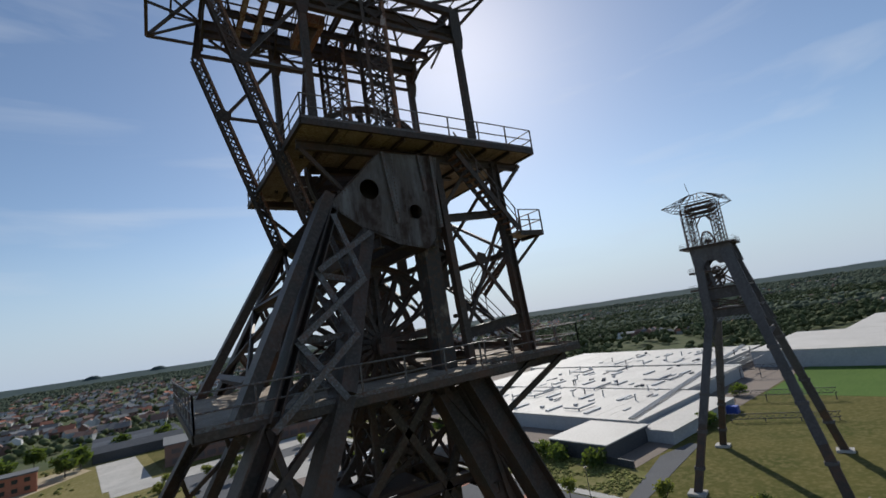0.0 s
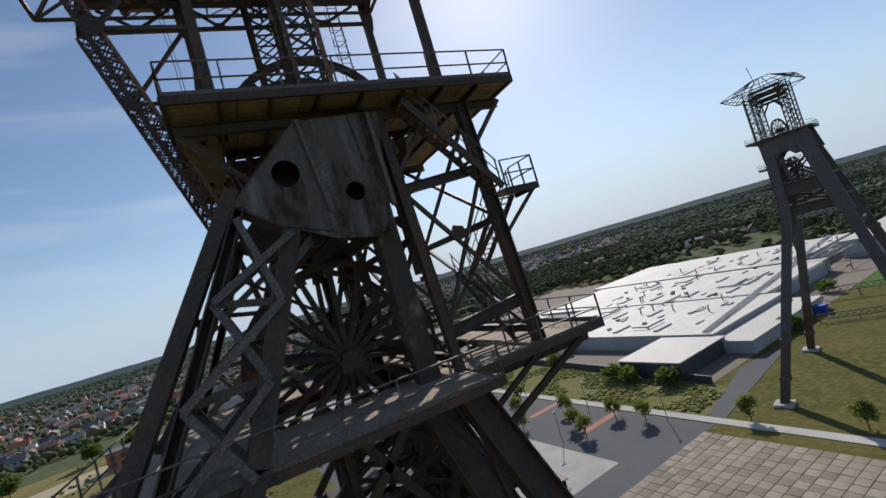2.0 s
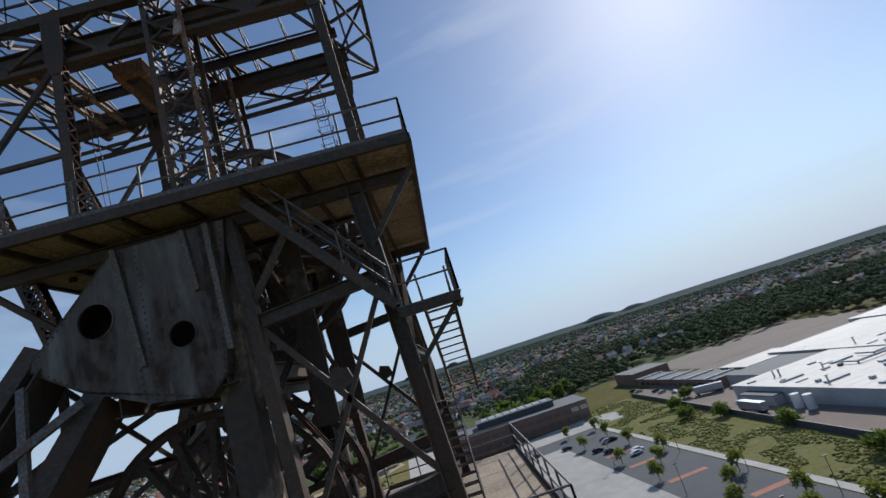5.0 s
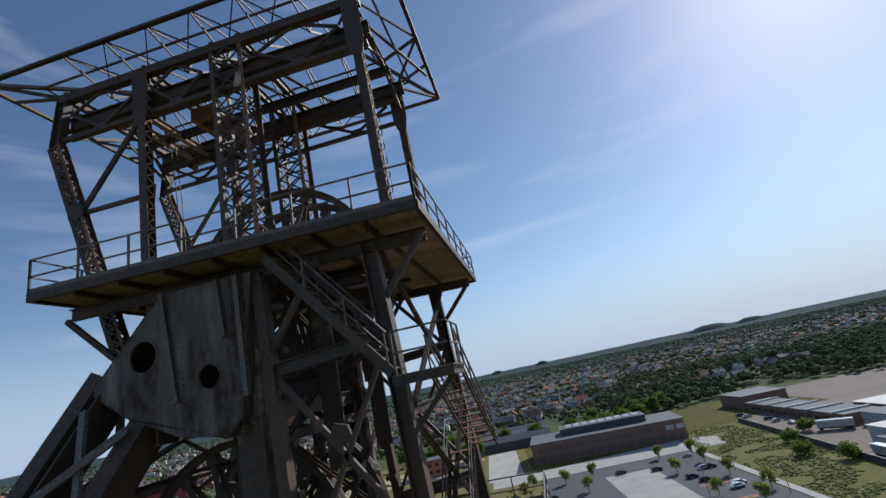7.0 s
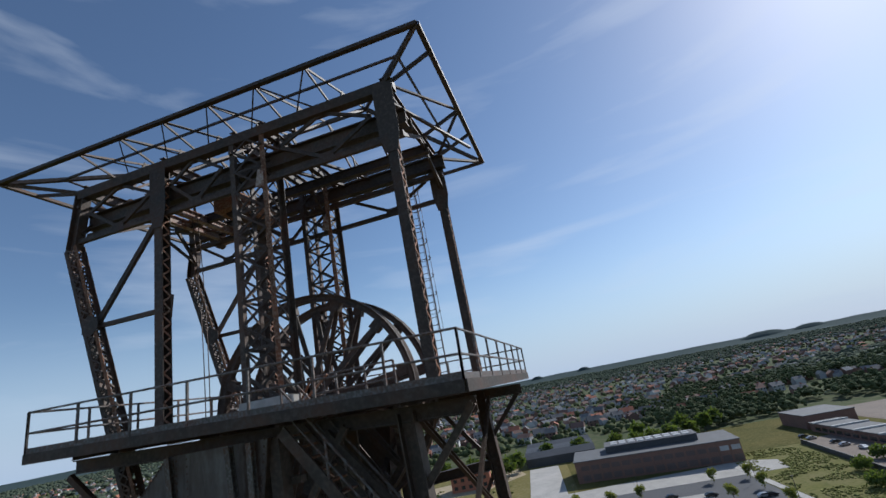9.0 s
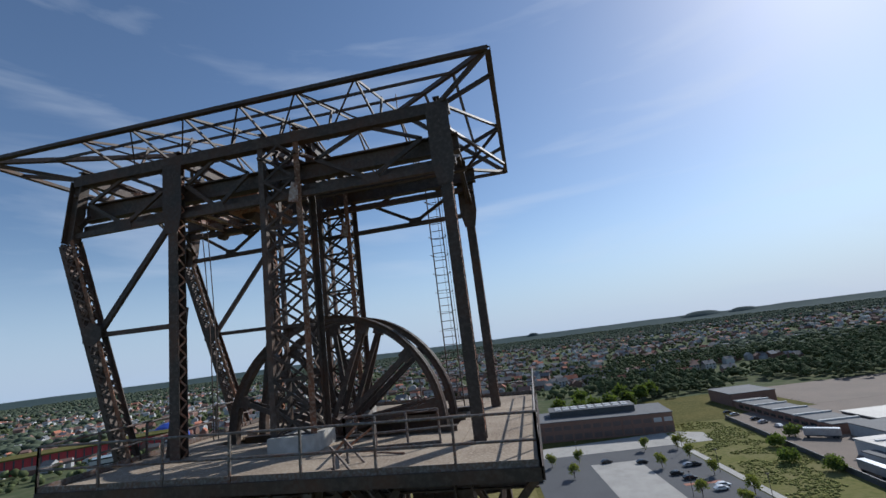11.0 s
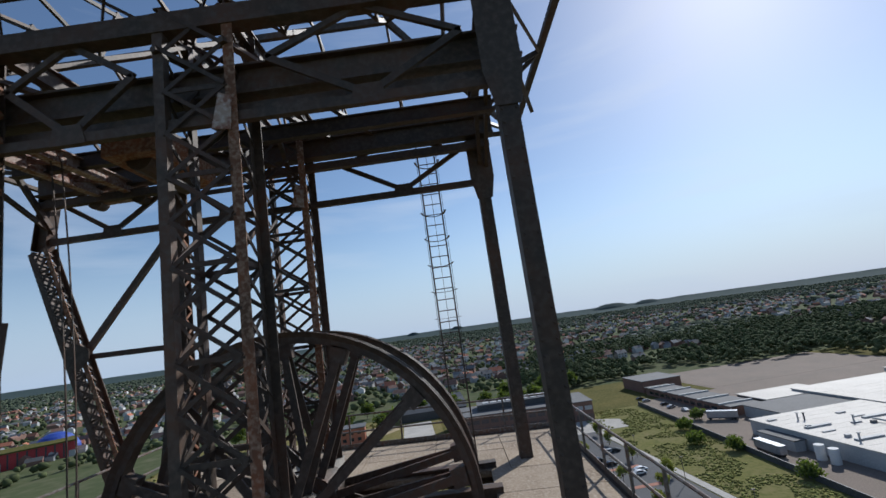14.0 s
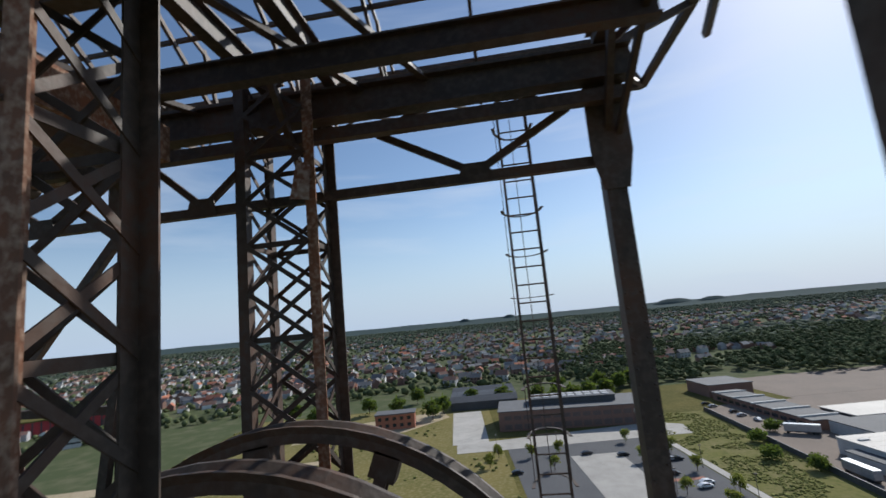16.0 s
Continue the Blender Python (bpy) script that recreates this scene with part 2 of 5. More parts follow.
def prof_box(w, h):
    return [(-w / 2, -h / 2), (w / 2, -h / 2), (w / 2, h / 2), (-w / 2, h / 2)]


def prof_i(w, h, t=0.03):
    a, b = w / 2, h / 2
    return [(-a, -b), (a, -b), (a, -b + t), (t / 2, -b + t), (t / 2, b - t), (a, b - t), (a, b), (-a, b), (-a, b - t), (-t / 2, b - t), (-t / 2, -b + t), (-a, -b + t)]


def prof_l(w, h, t=0.02):
    return [(0, 0), (w, 0), (w, t), (t, t), (t, h), (0, h)]


def prof_u(w, h, t=0.025):
    a, b = w / 2, h / 2
    return [(-a, -b), (a, -b), (a, -b + t), (-a + t, -b + t), (-a + t, b - t), (a, b - t), (a, b), (-a, b)]


def prism(bm, a, b, prof, side=(0, 1, 0)):
    """A profile drawn from a to b; its first axis lies along side as far as it can."""
    a, b = Vector(a), Vector(b)
    d = (b - a).normalized()
    s = Vector(side)
    s = s - d * s.dot(d)
    if s.length < 1e-4:
        s = d.orthogonal()
    s.normalize()
    u = d.cross(s)
    ring = [[bm.verts.new(p + s * x + u * y) for x, y in prof] for p in (a, b)]
    n = len(prof)
    for i in range(n):
        j = (i + 1) % n
        bm.faces.new((ring[0][i], ring[0][j], ring[1][j], ring[1][i]))
    bm.faces.new(ring[0][::-1])
    bm.faces.new(ring[1])


def box(bm, x0, y0, z0, x1, y1, z1, mat=0):
    v = [bm.verts.new((x, y, z)) for z in (z0, z1) for x, y in ((x0, y0), (x1, y0), (x1, y1), (x0, y1))]
    for q in ((3, 2, 1, 0), (4, 5, 6, 7), (0, 1, 5, 4), (1, 2, 6, 5), (2, 3, 7, 6), (3, 0, 4, 7)):
        bm.faces.new([v[i] for i in q]).material_index = mat


def tube(bm, a, b, r, n=6):
    prism(bm, a, b, [(r * math.cos(6.2832 * i / n), r * math.sin(6.2832 * i / n)) for i in range(n)], (0.3, 0.9, 0.2))


def bar(name, parent, mat, a, b, prof, side=(0, 1, 0), label=""):
    bm = bmesh.new()
    prism(bm, a, b, prof, side)
    return part(name, bm, mat, parent, label)


def lerp(a, b, f):
    return Vector(a).lerp(Vector(b), f)


def rivets(bm, a, b, out, step=0.35, r=0.03):
    """A row of small rivet heads from a to b, standing proud along out."""
    a, b, out = Vector(a), Vector(b), Vector(out).normalized()
    n = max(1, int((b - a).length / step))
    d = (b - a).normalized()
    c = out.cross(d)
    for i in range(n + 1):
        p = lerp(a, b, i / n)
        base = [bm.verts.new(p + d * x * r + c * y * r) for x, y in ((-1, -1), (1, -1), (1, 1), (-1, 1))]
        top = bm.verts.new(p + out * r)
        for k in range(4):
            bm.faces.new((base[k], base[(k + 1) % 4], top))


def laced_box(name, parent, a, b, wx, wy, pitch, mats, chord=0.13, bar_w=0.07):
    """Four corner angles from a to b (upright or leaning) with crossed flat bars on each side."""
    a, b = Vector(a), Vector(b)
    d = (b - a).normalized()
    sy = Vector((0, 1, 0))
    sx = sy.cross(d).normalized()
    col = new(name)
    if parent:
        col.parent = parent
    corners = [(i, j) for i in (-1, 1) for j in (-1, 1)]
    for k, (i, j) in enumerate(corners):
        o = sx * (i * wx / 2) + sy * (j * wy / 2)
        bm = bmesh.new()
        prism(bm, a + o, b + o, [(p * -j, q * -i) if i * j < 0 else (p * -j, q * -i) for p, q in prof_l(chord, chord, 0.02)], sy)
        bmesh.ops.recalc_face_normals(bm, faces=bm.faces[:])
        part("corner_angle", bm, mats[k % len(mats)], col)
    bm = bmesh.new()
    n = max(2, round((b - a).length / pitch))
    for f in range(n):
        p, q = lerp(a, b, f / n), lerp(a, b, (f + 1) / n)
        for s, o, w, wo in ((sx, sy, wx, wy), (sy, sx, wy, wx)):
            for e in (-1, 1):
                off = o * (e * wo / 2)
                prism(bm, p + off - s * w / 2, q + off + s * w / 2, prof_box(0.02, bar_w), o)
                prism(bm, p + off * (1 + 0.05 / wo) + s * w / 2, q + off * (1 + 0.05 / wo) - s * w / 2, prof_box(0.02, bar_w), o)
                if f % 2 == 0:
                    prism(bm, p + off * (1 - 0.05 / wo) - s * w / 2, p + off * (1 - 0.05 / wo) + s * w / 2, prof_box(0.02, bar_w * 1.2), o)
    part("lacing", bm, mats[0], col, kind="stuff")
    return col


def plate(bm, pts, y0, y1, holes=()):
    """A plate in an upright plane between y0 and y1, from a polygon of (x, z)."""
    lo = [bm.verts.new((x, y0, z)) for x, z in pts]
    hi = [bm.verts.new((x, y1, z)) for x, z in pts]
    n = len(pts)
    bm.faces.new(lo)
    bm.faces.new(hi[::-1])
    for i in range(n):
        bm.faces.new((lo[i], hi[i], hi[(i + 1) % n], lo[(i + 1) % n]))


def holed_plate(bm, outline, hole, r, y0, y1, sides=20):
    """A plate with one round hole: rings joined ray by ray."""
    cx, cz = hole

    def edge_point(ang):
        best = None
        dx, dz = math.cos(ang), math.sin(ang)
        for i in range(len(outline)):
            (x1, z1), (x2, z2) = outline[i], outline[(i + 1) % len(outline)]
            ex, ez = x2 - x1, z2 - z1
            det = dx * -ez + dz * ex
            if abs(det) < 1e-9:
                continue
            s = ((x1 - cx) * -ez + (z1 - cz) * ex) / det
            u = (dx * (z1 - cz) - dz * (x1 - cx)) / det
            if s > 0 and -1e-6 <= u <= 1 + 1e-6 and (best is None or s < best):
                best = s
        return (cx + dx * best, cz + dz * best)

    angs = sorted({round(2 * math.pi * i / sides, 5) for i in range(sides)} | {round(math.atan2(z - cz, x - cx) % (2 * math.pi), 5) for x, z in outline})
    rows = []
    for y in (y0, y1):
        rows.append(([bm.verts.new((cx + r * math.cos(a), y, cz + r * math.sin(a))) for a in angs], [bm.verts.new((p[0], y, p[1])) for p in map(edge_point, angs)]))
    n = len(angs)
    for i in range(n):
        j = (i + 1) % n
        (a0, b0), (a1, b1) = rows
        bm.faces.new((a0[i], b0[i], b0[j], a0[j]))
        bm.faces.new((a1[j], b1[j], b1[i], a1[i]))
        bm.faces.new((a0[j], a1[j], a1[i], a0[i]))
        bm.faces.new((b0[i], b1[i], b1[j], b0[j]))


def railing(parent, a, b, height=1.0, gap=1.5, rails=(0.5, 1.0), kick=True):
    """Posts and tubes of a railing between two points at deck level."""
    a, b = Vector(a), Vector(b)
    n = max(1, round((b - a).length / gap))
    d = (b - a).normalized()
    for i in range(n + 1):
        p = lerp(a, b, i / n)
        bar("rail_post", parent, RAILM, p, p + Vector((0, 0, height)), prof_box(0.05, 0.05), d)
    for h in rails:
        bm = bmesh.new()
        tube(bm, a + Vector((0, 0, height * h)), b + Vector((0, 0, height * h)), 0.028)
        part("rail", bm, RAILM, parent)
    if kick:
        bar("toe_board", parent, RAILM, a + Vector((0, 0, 0.08)), b + Vector((0, 0, 0.08)), prof_box(0.015, 0.14), Vector((-d.y, d.x, 0)))


def wheel(name, c, r, spokes, label, group, rim=0.22, y_spread=0.4):
    """A grooved rope sheave: rim, hub, axle and paired spokes, turning about y."""
    w = thing(name, label, "sheave wheel", group, at=c)
    bm = bmesh.new()
    seg = 64
    sec = [(r - rim, -0.13), (r - 0.1, -0.13), (r, -0.2), (r, -0.14), (r - 0.08, 0), (r, 0.14), (r, 0.2), (r - 0.1, 0.13), (r - rim, 0.13)]
    rings = []
    for i in range(seg):
        a = 2 * math.pi * i / seg
        rings.append([bm.verts.new((q * math.cos(a), y, q * math.sin(a))) for q, y in sec])
    for i in range(seg):
        for k in range(len(sec)):
            bm.faces.new((rings[i][k], rings[(i + 1) % seg][k], rings[(i + 1) % seg][(k + 1) % len(sec)], rings[i][(k + 1) % len(sec)]))
    bmesh.ops.recalc_face_normals(bm, faces=bm.faces[:])
    part("rim", bm, STEEL, w)
    bm = bmesh.new()
    tube(bm, (0, -0.5, 0), (0, 0.5, 0), 0.5, 20)
    tube(bm, (0, -0.62, 0), (0, 0.62, 0), 0.3, 16)
    part("hub", bm, STEEL, w)
    bm = bmesh.new()
    tube(bm, (0, -0.95, 0), (0, 0.95, 0), 0.14, 12)
    part("axle", bm, STEEL, w)
    for i in range(spokes):
        a = 2 * math.pi * (i + 0.3) / spokes
        e = Vector((math.cos(a), 0, math.sin(a)))
        t = Vector((-math.sin(a), 0, math.cos(a)))
        bm = bmesh.new()
        for s in (-1, 1):
            prism(bm, e * 0.42 + Vector((0, s * y_spread, 0)), e * (r - rim * 0.8) + Vector((0, s * 0.08, 0)), prof_box(0.16, 0.05), t)
        prism(bm, e * (r - rim - 0.3), e * (r - rim + 0.02), prof_box(0.34, 0.26), t)
        part("spoke", bm, STEEL, w)
    for s in (-0.85, 0.85):
        bm = bmesh.new()
        box(bm, -0.4, s - 0.12, -0.42, 0.4, s + 0.12, 0.02)
        box(bm, -0.28, s - 0.12, 0.0, 0.28, s + 0.12, 0.24)
        part("bearing_block", bm, STEEL, w)
    return w


# ---- headframe ----
TOWER = []
YC = 5.1
SIDES = ((2.7, 1), (8.05, -1))


def frame_body():
    """Legs, struts, gusset plates and bracing under the upper platform."""
    t = thing("headframe", "dark weathered steel headframe with riveted gusset plates on splayed legs", "headframe")
    for y, s in ((0.9, 1), (9.3, -1)):
        inner = y + s * 1.1
        # hollow gusset box with hand holes
        left = [(-4.15, 47.35), (-2.9, 46.45), (-1.45, 45.75), (-1.3, 49.62), (-1.85, 49.62)]
        right = [(-1.45, 45.75), (-0.1, 45.5), (0.35, 45.9), (0.95, 49.62), (-1.3, 49.62)]
        for o, h, r in ((left, (-2.45, 48.02), 0.42), (right, (-0.48, 47.1), 0.31)):
            bm = bmesh.new()
            holed_plate(bm, o, h, r, y, y + s * 0.05)
            bmesh.ops.recalc_face_normals(bm, faces=bm.faces[:])
            part("gusset_plate", bm, PALE, t, "pale flaking plate with a round hole")
            bm = bmesh.new()
            for k in range(20):
                p, q = [(h[0] + (r + 0.025) * math.cos(2 * math.pi * i / 20), y - s * 0.012, h[1] + (r + 0.025) * math.sin(2 * math.pi * i / 20)) for i in (k, k + 1)]
                prism(bm, p, q, prof_box(0.02, 0.05), (0, 1, 0))
            part("hole_rim", bm, PALE, t)
        bm = bmesh.new()
        plate(bm, [(-4.15, 47.35), (-2.9, 46.45), (-0.1, 45.5), (0.35, 45.9), (0.95, 49.62), (-1.85, 49.62)], inner - s * 0.05, inner)
        bmesh.ops.recalc_face_normals(bm, faces=bm.faces[:])
        part("back_plate", bm, STEEL, t)
        rim = [(-1.85, 49.62), (-4.15, 47.35), (-2.9, 46.45), (-0.1, 45.5), (0.35, 45.9), (0.95, 49.62)]
        for (x0, z0), (x1, z1) in zip(rim, rim[1:]):
            bar("edge_plate", t, STEEL, (x0, y + s * 0.55, z0), (x1, y + s * 0.55, z1), prof_box(1.1, 0.05))
        bm = bmesh.new()
        for (x0, z0), (x1, z1) in zip(rim, rim[1:]):
            rivets(bm, (x0 * 0.97 - 0.04, y, z0), (x1 * 0.97 - 0.04, y, z1), (0, -s, 0), 0.16, 0.025)
        for x0, x1 in ((-1.55, -1.6), (-1.25, -1.3)):
            rivets(bm, (x0, y, 45.9), (x1, y, 49.5), (0, -s, 0), 0.16, 0.025)
        part("rivet_strip", bm, STEEL, t, kind="stuff")
        for x0, x1, z0 in ((-1.75, -1.4, 46.6), (-0.05, 0.1, 48.0), (0.55, 0.62, 46.4)):
            bm = bmesh.new()
            prism(bm, (x0, y - s * 0.08, 49.6), (x1, y - s * 0.08, z0), prof_u(0.14, 0.16), (1, 0, 0))
            part("stiffener", bm, RAILM, t)
        # strut: two chords with crossed lacing
        foot = GROUND
        a0, a1 = Vector((-4.0, y + s * 0.5, 47.2)), Vector((-7.4, y - s * 2.2, 40.2))
        b0, b1 = Vector((-2.75, y + s * 0.5, 46.2)), Vector((-5.2, y - s * 2.1, 40.6))
        ag, bg_ = Vector((-31.5, YC - s * 17.5, foot)), Vector((-27.5, YC - s * 17.5, foot))
        bar("strut_side", t, STEEL, (-4.1, y + s * 0.56, 47.75), (-8.2, y - s * 1.9, 40.3), prof_box(1.0, 0.4))
        bar("strut_chord", t, STEEL, a0, a1, prof_i(1.15, 0.3, 0.05))
        bar("strut_chord", t, STEEL, b0, b1, prof_box(1.05, 0.5))
        bar("strut_leg", t, STEEL, a1, ag, prof_i(1.15, 0.55, 0.06))
        bar("strut_leg", t, STEEL, b1, bg_, prof_box(1.05, 0.5))
        for f in range(3):
            for e in (-0.28, 0.88):
                yy = Vector((0, s * (e - 0.3), 0))
                p, q = lerp(a0, a1, 0.04 + f * 0.32), lerp(a0, a1, 0.04 + (f + 1) * 0.32)
                u, v = lerp(b0, b1, f / 3), lerp(b0, b1, (f + 1) / 3)
                bar("lacing_bar", t, RAILM, p + yy, v + yy, prof_u(0.11, 0.2, 0.02))
                bar("lacing_bar", t, RAILM, u + yy * 1.3, q + yy * 1.3, prof_u(0.11, 0.2, 0.02))
            bar("strut_tie", t, RAILM, q, v, prof_u(0.3, 0.2, 0.03))
        for f in range(14):
            p, q = lerp(a1, ag, f / 14), lerp(a1, ag, (f + 1) / 14)
            u, v = lerp(b1, bg_, f / 14), lerp(b1, bg_, (f + 1) / 14)
            bar("lacing_bar", t, STEEL, p, v, prof_box(0.3, 0.2))
            bar("lacing_bar", t, STEEL, u, q, prof_box(0.3, 0.2))
        # shaft legs under the gusset, splayed below the lower platform
        m0, m1 = Vector((0.25, inner, 45.7)), Vector((0.4, inner, 39.5))
        bar("shaft_leg", t, STEEL, m0, m1, prof_i(0.7, 0.52, 0.05))
        bar("shaft_leg", t, STEEL, m1, (11.5, YC - s * 17.5, foot), prof_i(0.9, 1.1, 0.05))
        bar("worn_column", t, WORN, (0.25, y + s * 0.7, 49.6), (0.35, y + s * 0.7, 40.5), prof_box(0.6, 0.75), (0, 1, 0), "dark column with flaking pale patches")
        for z in (48.6, 47.4, 46.2, 45.0, 43.8, 42.6, 41.4):
            bar("cleat", t, STEEL, (1.05, y + s * 0.55, z), (1.45, y + s * 0.55, z), prof_box(0.25, 0.16))
        # two posts
        p0, p1 = Vector((1.0, y + s * 0.3, 49.6)), Vector((1.38, y + s * 0.3, 40.5))
        bar("post", t, STEEL, p0, p1, prof_u(0.36, 0.3, 0.03))
        r0, r1 = Vector((4.3, y + s * 0.3, 49.6)), Vector((4.72, y + s * 0.3, 40.5))
        bar("corner_post", t, STEEL, r0, r1, prof_i(0.42, 0.4, 0.04))
        g0_ = Vector((1.3, y + s * 0.5, 40.2))
        bar("corner_leg", t, STEEL, g0_, (15.0, YC - s * 17.5, foot), prof_i(0.9, 1.0, 0.05))
        bar("bracket", t, STEEL, (6.7, y + s * 0.2, 40.1), (1.7, y + s * 0.5, 37.6), prof_u(0.16, 0.22, 0.02))
        bar("bracket", t, STEEL, (4.7, y + s * 0.2, 40.2), (1.7, y + s * 0.5, 38.4), prof_u(0.14, 0.18, 0.02))
        for f in range(8):
            c0, c1 = lerp(m1, (11.5, YC - s * 17.5, foot), f / 8), lerp(m1, (11.5, YC - s * 17.5, foot), (f + 1) / 8)
            d0, d1 = lerp(g0_, (15.0, YC - s * 17.5, foot), f / 8), lerp(g0_, (15.0, YC - s * 17.5, foot), (f + 1) / 8)
            bar("leg_brace", t, STEEL, c0, d1, prof_box(0.1, 0.2))
            bar("leg_brace", t, STEEL, d0, c1, prof_box(0.1, 0.2))
            bar("leg_tie", t, STEEL, c1, d1, prof_box(0.12, 0.22))
        bar("cross_beam", t, STEEL, lerp(p0, p1, 0.3), lerp(r0, r1, 0.27), prof_i(0.25, 0.34))
        bar("cross_beam", t, STEEL, lerp(p0, p1, 0.86), lerp(r0, r1, 0.82), prof_i(0.25, 0.45))
        for f0, f1, w in ((0.3, 0.82, 0.14), (0.86, 0.27, 0.12)):
            bar("cross_brace", t, STEEL, lerp(p0, p1, f0), lerp(r0, r1, f1), prof_u(0.12, w, 0.02))
        bm = bmesh.new()
        plate(bm, [(2.65, 45.3), (3.0, 45.2), (3.1, 44.85), (2.7, 44.7), (2.5, 45.0)], y + s * 0.25, y + s * 0.37)
        bmesh.ops.recalc_face_normals(bm, faces=bm.faces[:])
        part("brace_plate", bm, STEEL, t)
        for x0, x1, z0, z1 in ((1.1, 2.9, 47.3, 49.55), (4.3, 2.4, 47.2, 49.5), (4.35, 5.85, 47.9, 49.55), (-3.4, -5.05, 48.0, 49.6)):
            bar("deck_brace", t, STEEL, (x0, y + s * 0.3, z0), (x1, y + s * 0.1, z1), prof_u(0.13, 0.15, 0.02))
    # bracing between the two sides
    for x in (1.2, 4.55):
        for z0, z1 in ((49.4, 45.2), (45.2, 41.0)):
            bar("side_brace", t, STEEL, (x, 1.3, z0), (x, 8.9, z1), prof_u(0.12, 0.14, 0.02), (1, 0, 0))
            bar("side_brace", t, STEEL, (x + 0.1, 8.9, z0), (x + 0.1, 1.3, z1), prof_u(0.12, 0.14, 0.02), (1, 0, 0))
            bar("side_tie", t, STEEL, (x, 1.3, z1), (x, 8.9, z1), prof_i(0.2, 0.26), (1, 0, 0))
    for x0, z0, x1, z1 in ((-4.0, 47.0, -5.7, 44.3), (-5.7, 44.3, -7.4, 41.4)):
        bar("side_brace", t, STEEL, (x0, 1.4, z0), (x1, 8.8, z1), prof_box(0.14, 0.14))
        bar("side_brace", t, STEEL, (x0, 8.8, z0), (x1, 1.4, z1), prof_box(0.14, 0.14))
        bar("side_tie", t, STEEL, (x1, 1.4, z1), (x1, 8.8, z1), prof_i(0.25, 0.3))
    for x in (-2.2, -1.2, 0.3):
        bar("girder", t, STEEL, (x, 1.0, 45.9), (x, 9.2, 45.9), prof_i(0.3, 0.5), (1, 0, 0))
    # guide lattice of the shaft below
    bm = bmesh.new()
    for x in (-2.6, 0.9):
        for y in (3.0, 5.1, 7.2):
            z = 6.0
            prism(bm, (x, y, -3), (x, y, 39.8), prof_box(0.24, 0.24))
            while z < 39:
                prism(bm, (x, y, z), (x, min(7.2, y + 2.1), z + 1.6), prof_box(0.1, 0.16))
                prism(bm, (x, min(7.2, y + 2.1), z), (x, y, z + 1.6), prof_box(0.1, 0.16))
                if x < 0:
                    prism(bm, (x, y, z), (0.9, y, z + 1.6), prof_box(0.1, 0.16))
                    prism(bm, (0.9, y, z), (x, y, z + 1.6), prof_box(0.1, 0.16))
                z += 1.6
    part("guide_lattice", bm, STEEL, t, kind="stuff")
    for x0, x1 in ((-4.2, -1.0), (-1.0, 1.2)):
        for y in (7.6,):
            for z0, z1 in ((45.8, 43.2), (43.2, 40.8)):
                bar("inner_brace", t, STEEL, (x0 - (46 - z0) * 0.2, y, z0), (x1, y, z1), prof_box(0.1, 0.14))
                bar("inner_brace", t, STEEL, (x1, y, z0), (x0 - (46 - z1) * 0.2, y, z1), prof_box(0.1, 0.14))
            bar("inner_tie", t, STEEL, (x0 - 0.6, y, 43.2), (x1, y, 43.2), prof_i(0.14, 0.2))
    for y in (7.6,):
        bar("inner_post", t, STEEL, (-1.0, y, 45.8), (-1.0, y, 40.5), prof_i(0.3, 0.34))
    for x in (-3.4, 0.6):
        bar("bearer", t, STEEL, (x, 2.2, 41.6), (x, 8.2, 41.6), prof_i(0.3, 0.45), (1, 0, 0))
    # floor and bracing under the lower platform
    for x0, y0, x1, y1 in ((-6.0, 2.2, -3.4, 8.0), (-3.3, 2.2, -1.0, 4.0), (-3.3, 6.2, -1.0, 8.0), (1.2, 2.2, 3.6, 8.0)):
        bm = bmesh.new()
        box(bm, x0, y0, 36.2, x1, y1, 36.34)
        part("floor_plate", bm, STEEL, t)
    for y in (2.0, 5.1, 8.2):
        bar("floor_beam", t, STEEL, (-8.5, y, 36.0), (3.8, y, 36.0), prof_i(0.3, 0.4))
        bar("floor_brace", t, STEEL, (-7.6, y, 39.6), (-0.4, y, 30.5), prof_u(0.2, 0.3, 0.03))
        bar("floor_brace", t, STEEL, (-0.4, y, 39.6), (-9.0, y, 30.5), prof_u(0.2, 0.3, 0.03))
        bar("floor_brace", t, STEEL, (1.8, y, 39.6), (-2.4, y, 31.5), prof_u(0.2, 0.3, 0.03))
        bar("floor_brace", t, STEEL, (-2.4, y, 39.6), (2.6, y, 31.5), prof_u(0.2, 0.3, 0.03))
        bar("floor_beam", t, STEEL, (-11.0, y, 30.5), (4.6, y, 30.5), prof_i(0.3, 0.4))
    for x in (-8.3, -3.4, 1.4, 3.7):
        bar("floor_beam", t, STEEL, (x, 0.6, 35.7), (x, 9.6, 35.7), prof_i(0.3, 0.4), (1, 0, 0))
    # rope guard plates inside
    for y in (3.1, 7.1):
        bm = bmesh.new()
        box(bm, 1.5, y - 0.04, 44.0, 2.1, y + 0.04, 49.5)
        part("guard_plate", bm, WORN, t)
    TOWER.append(t)
    return t


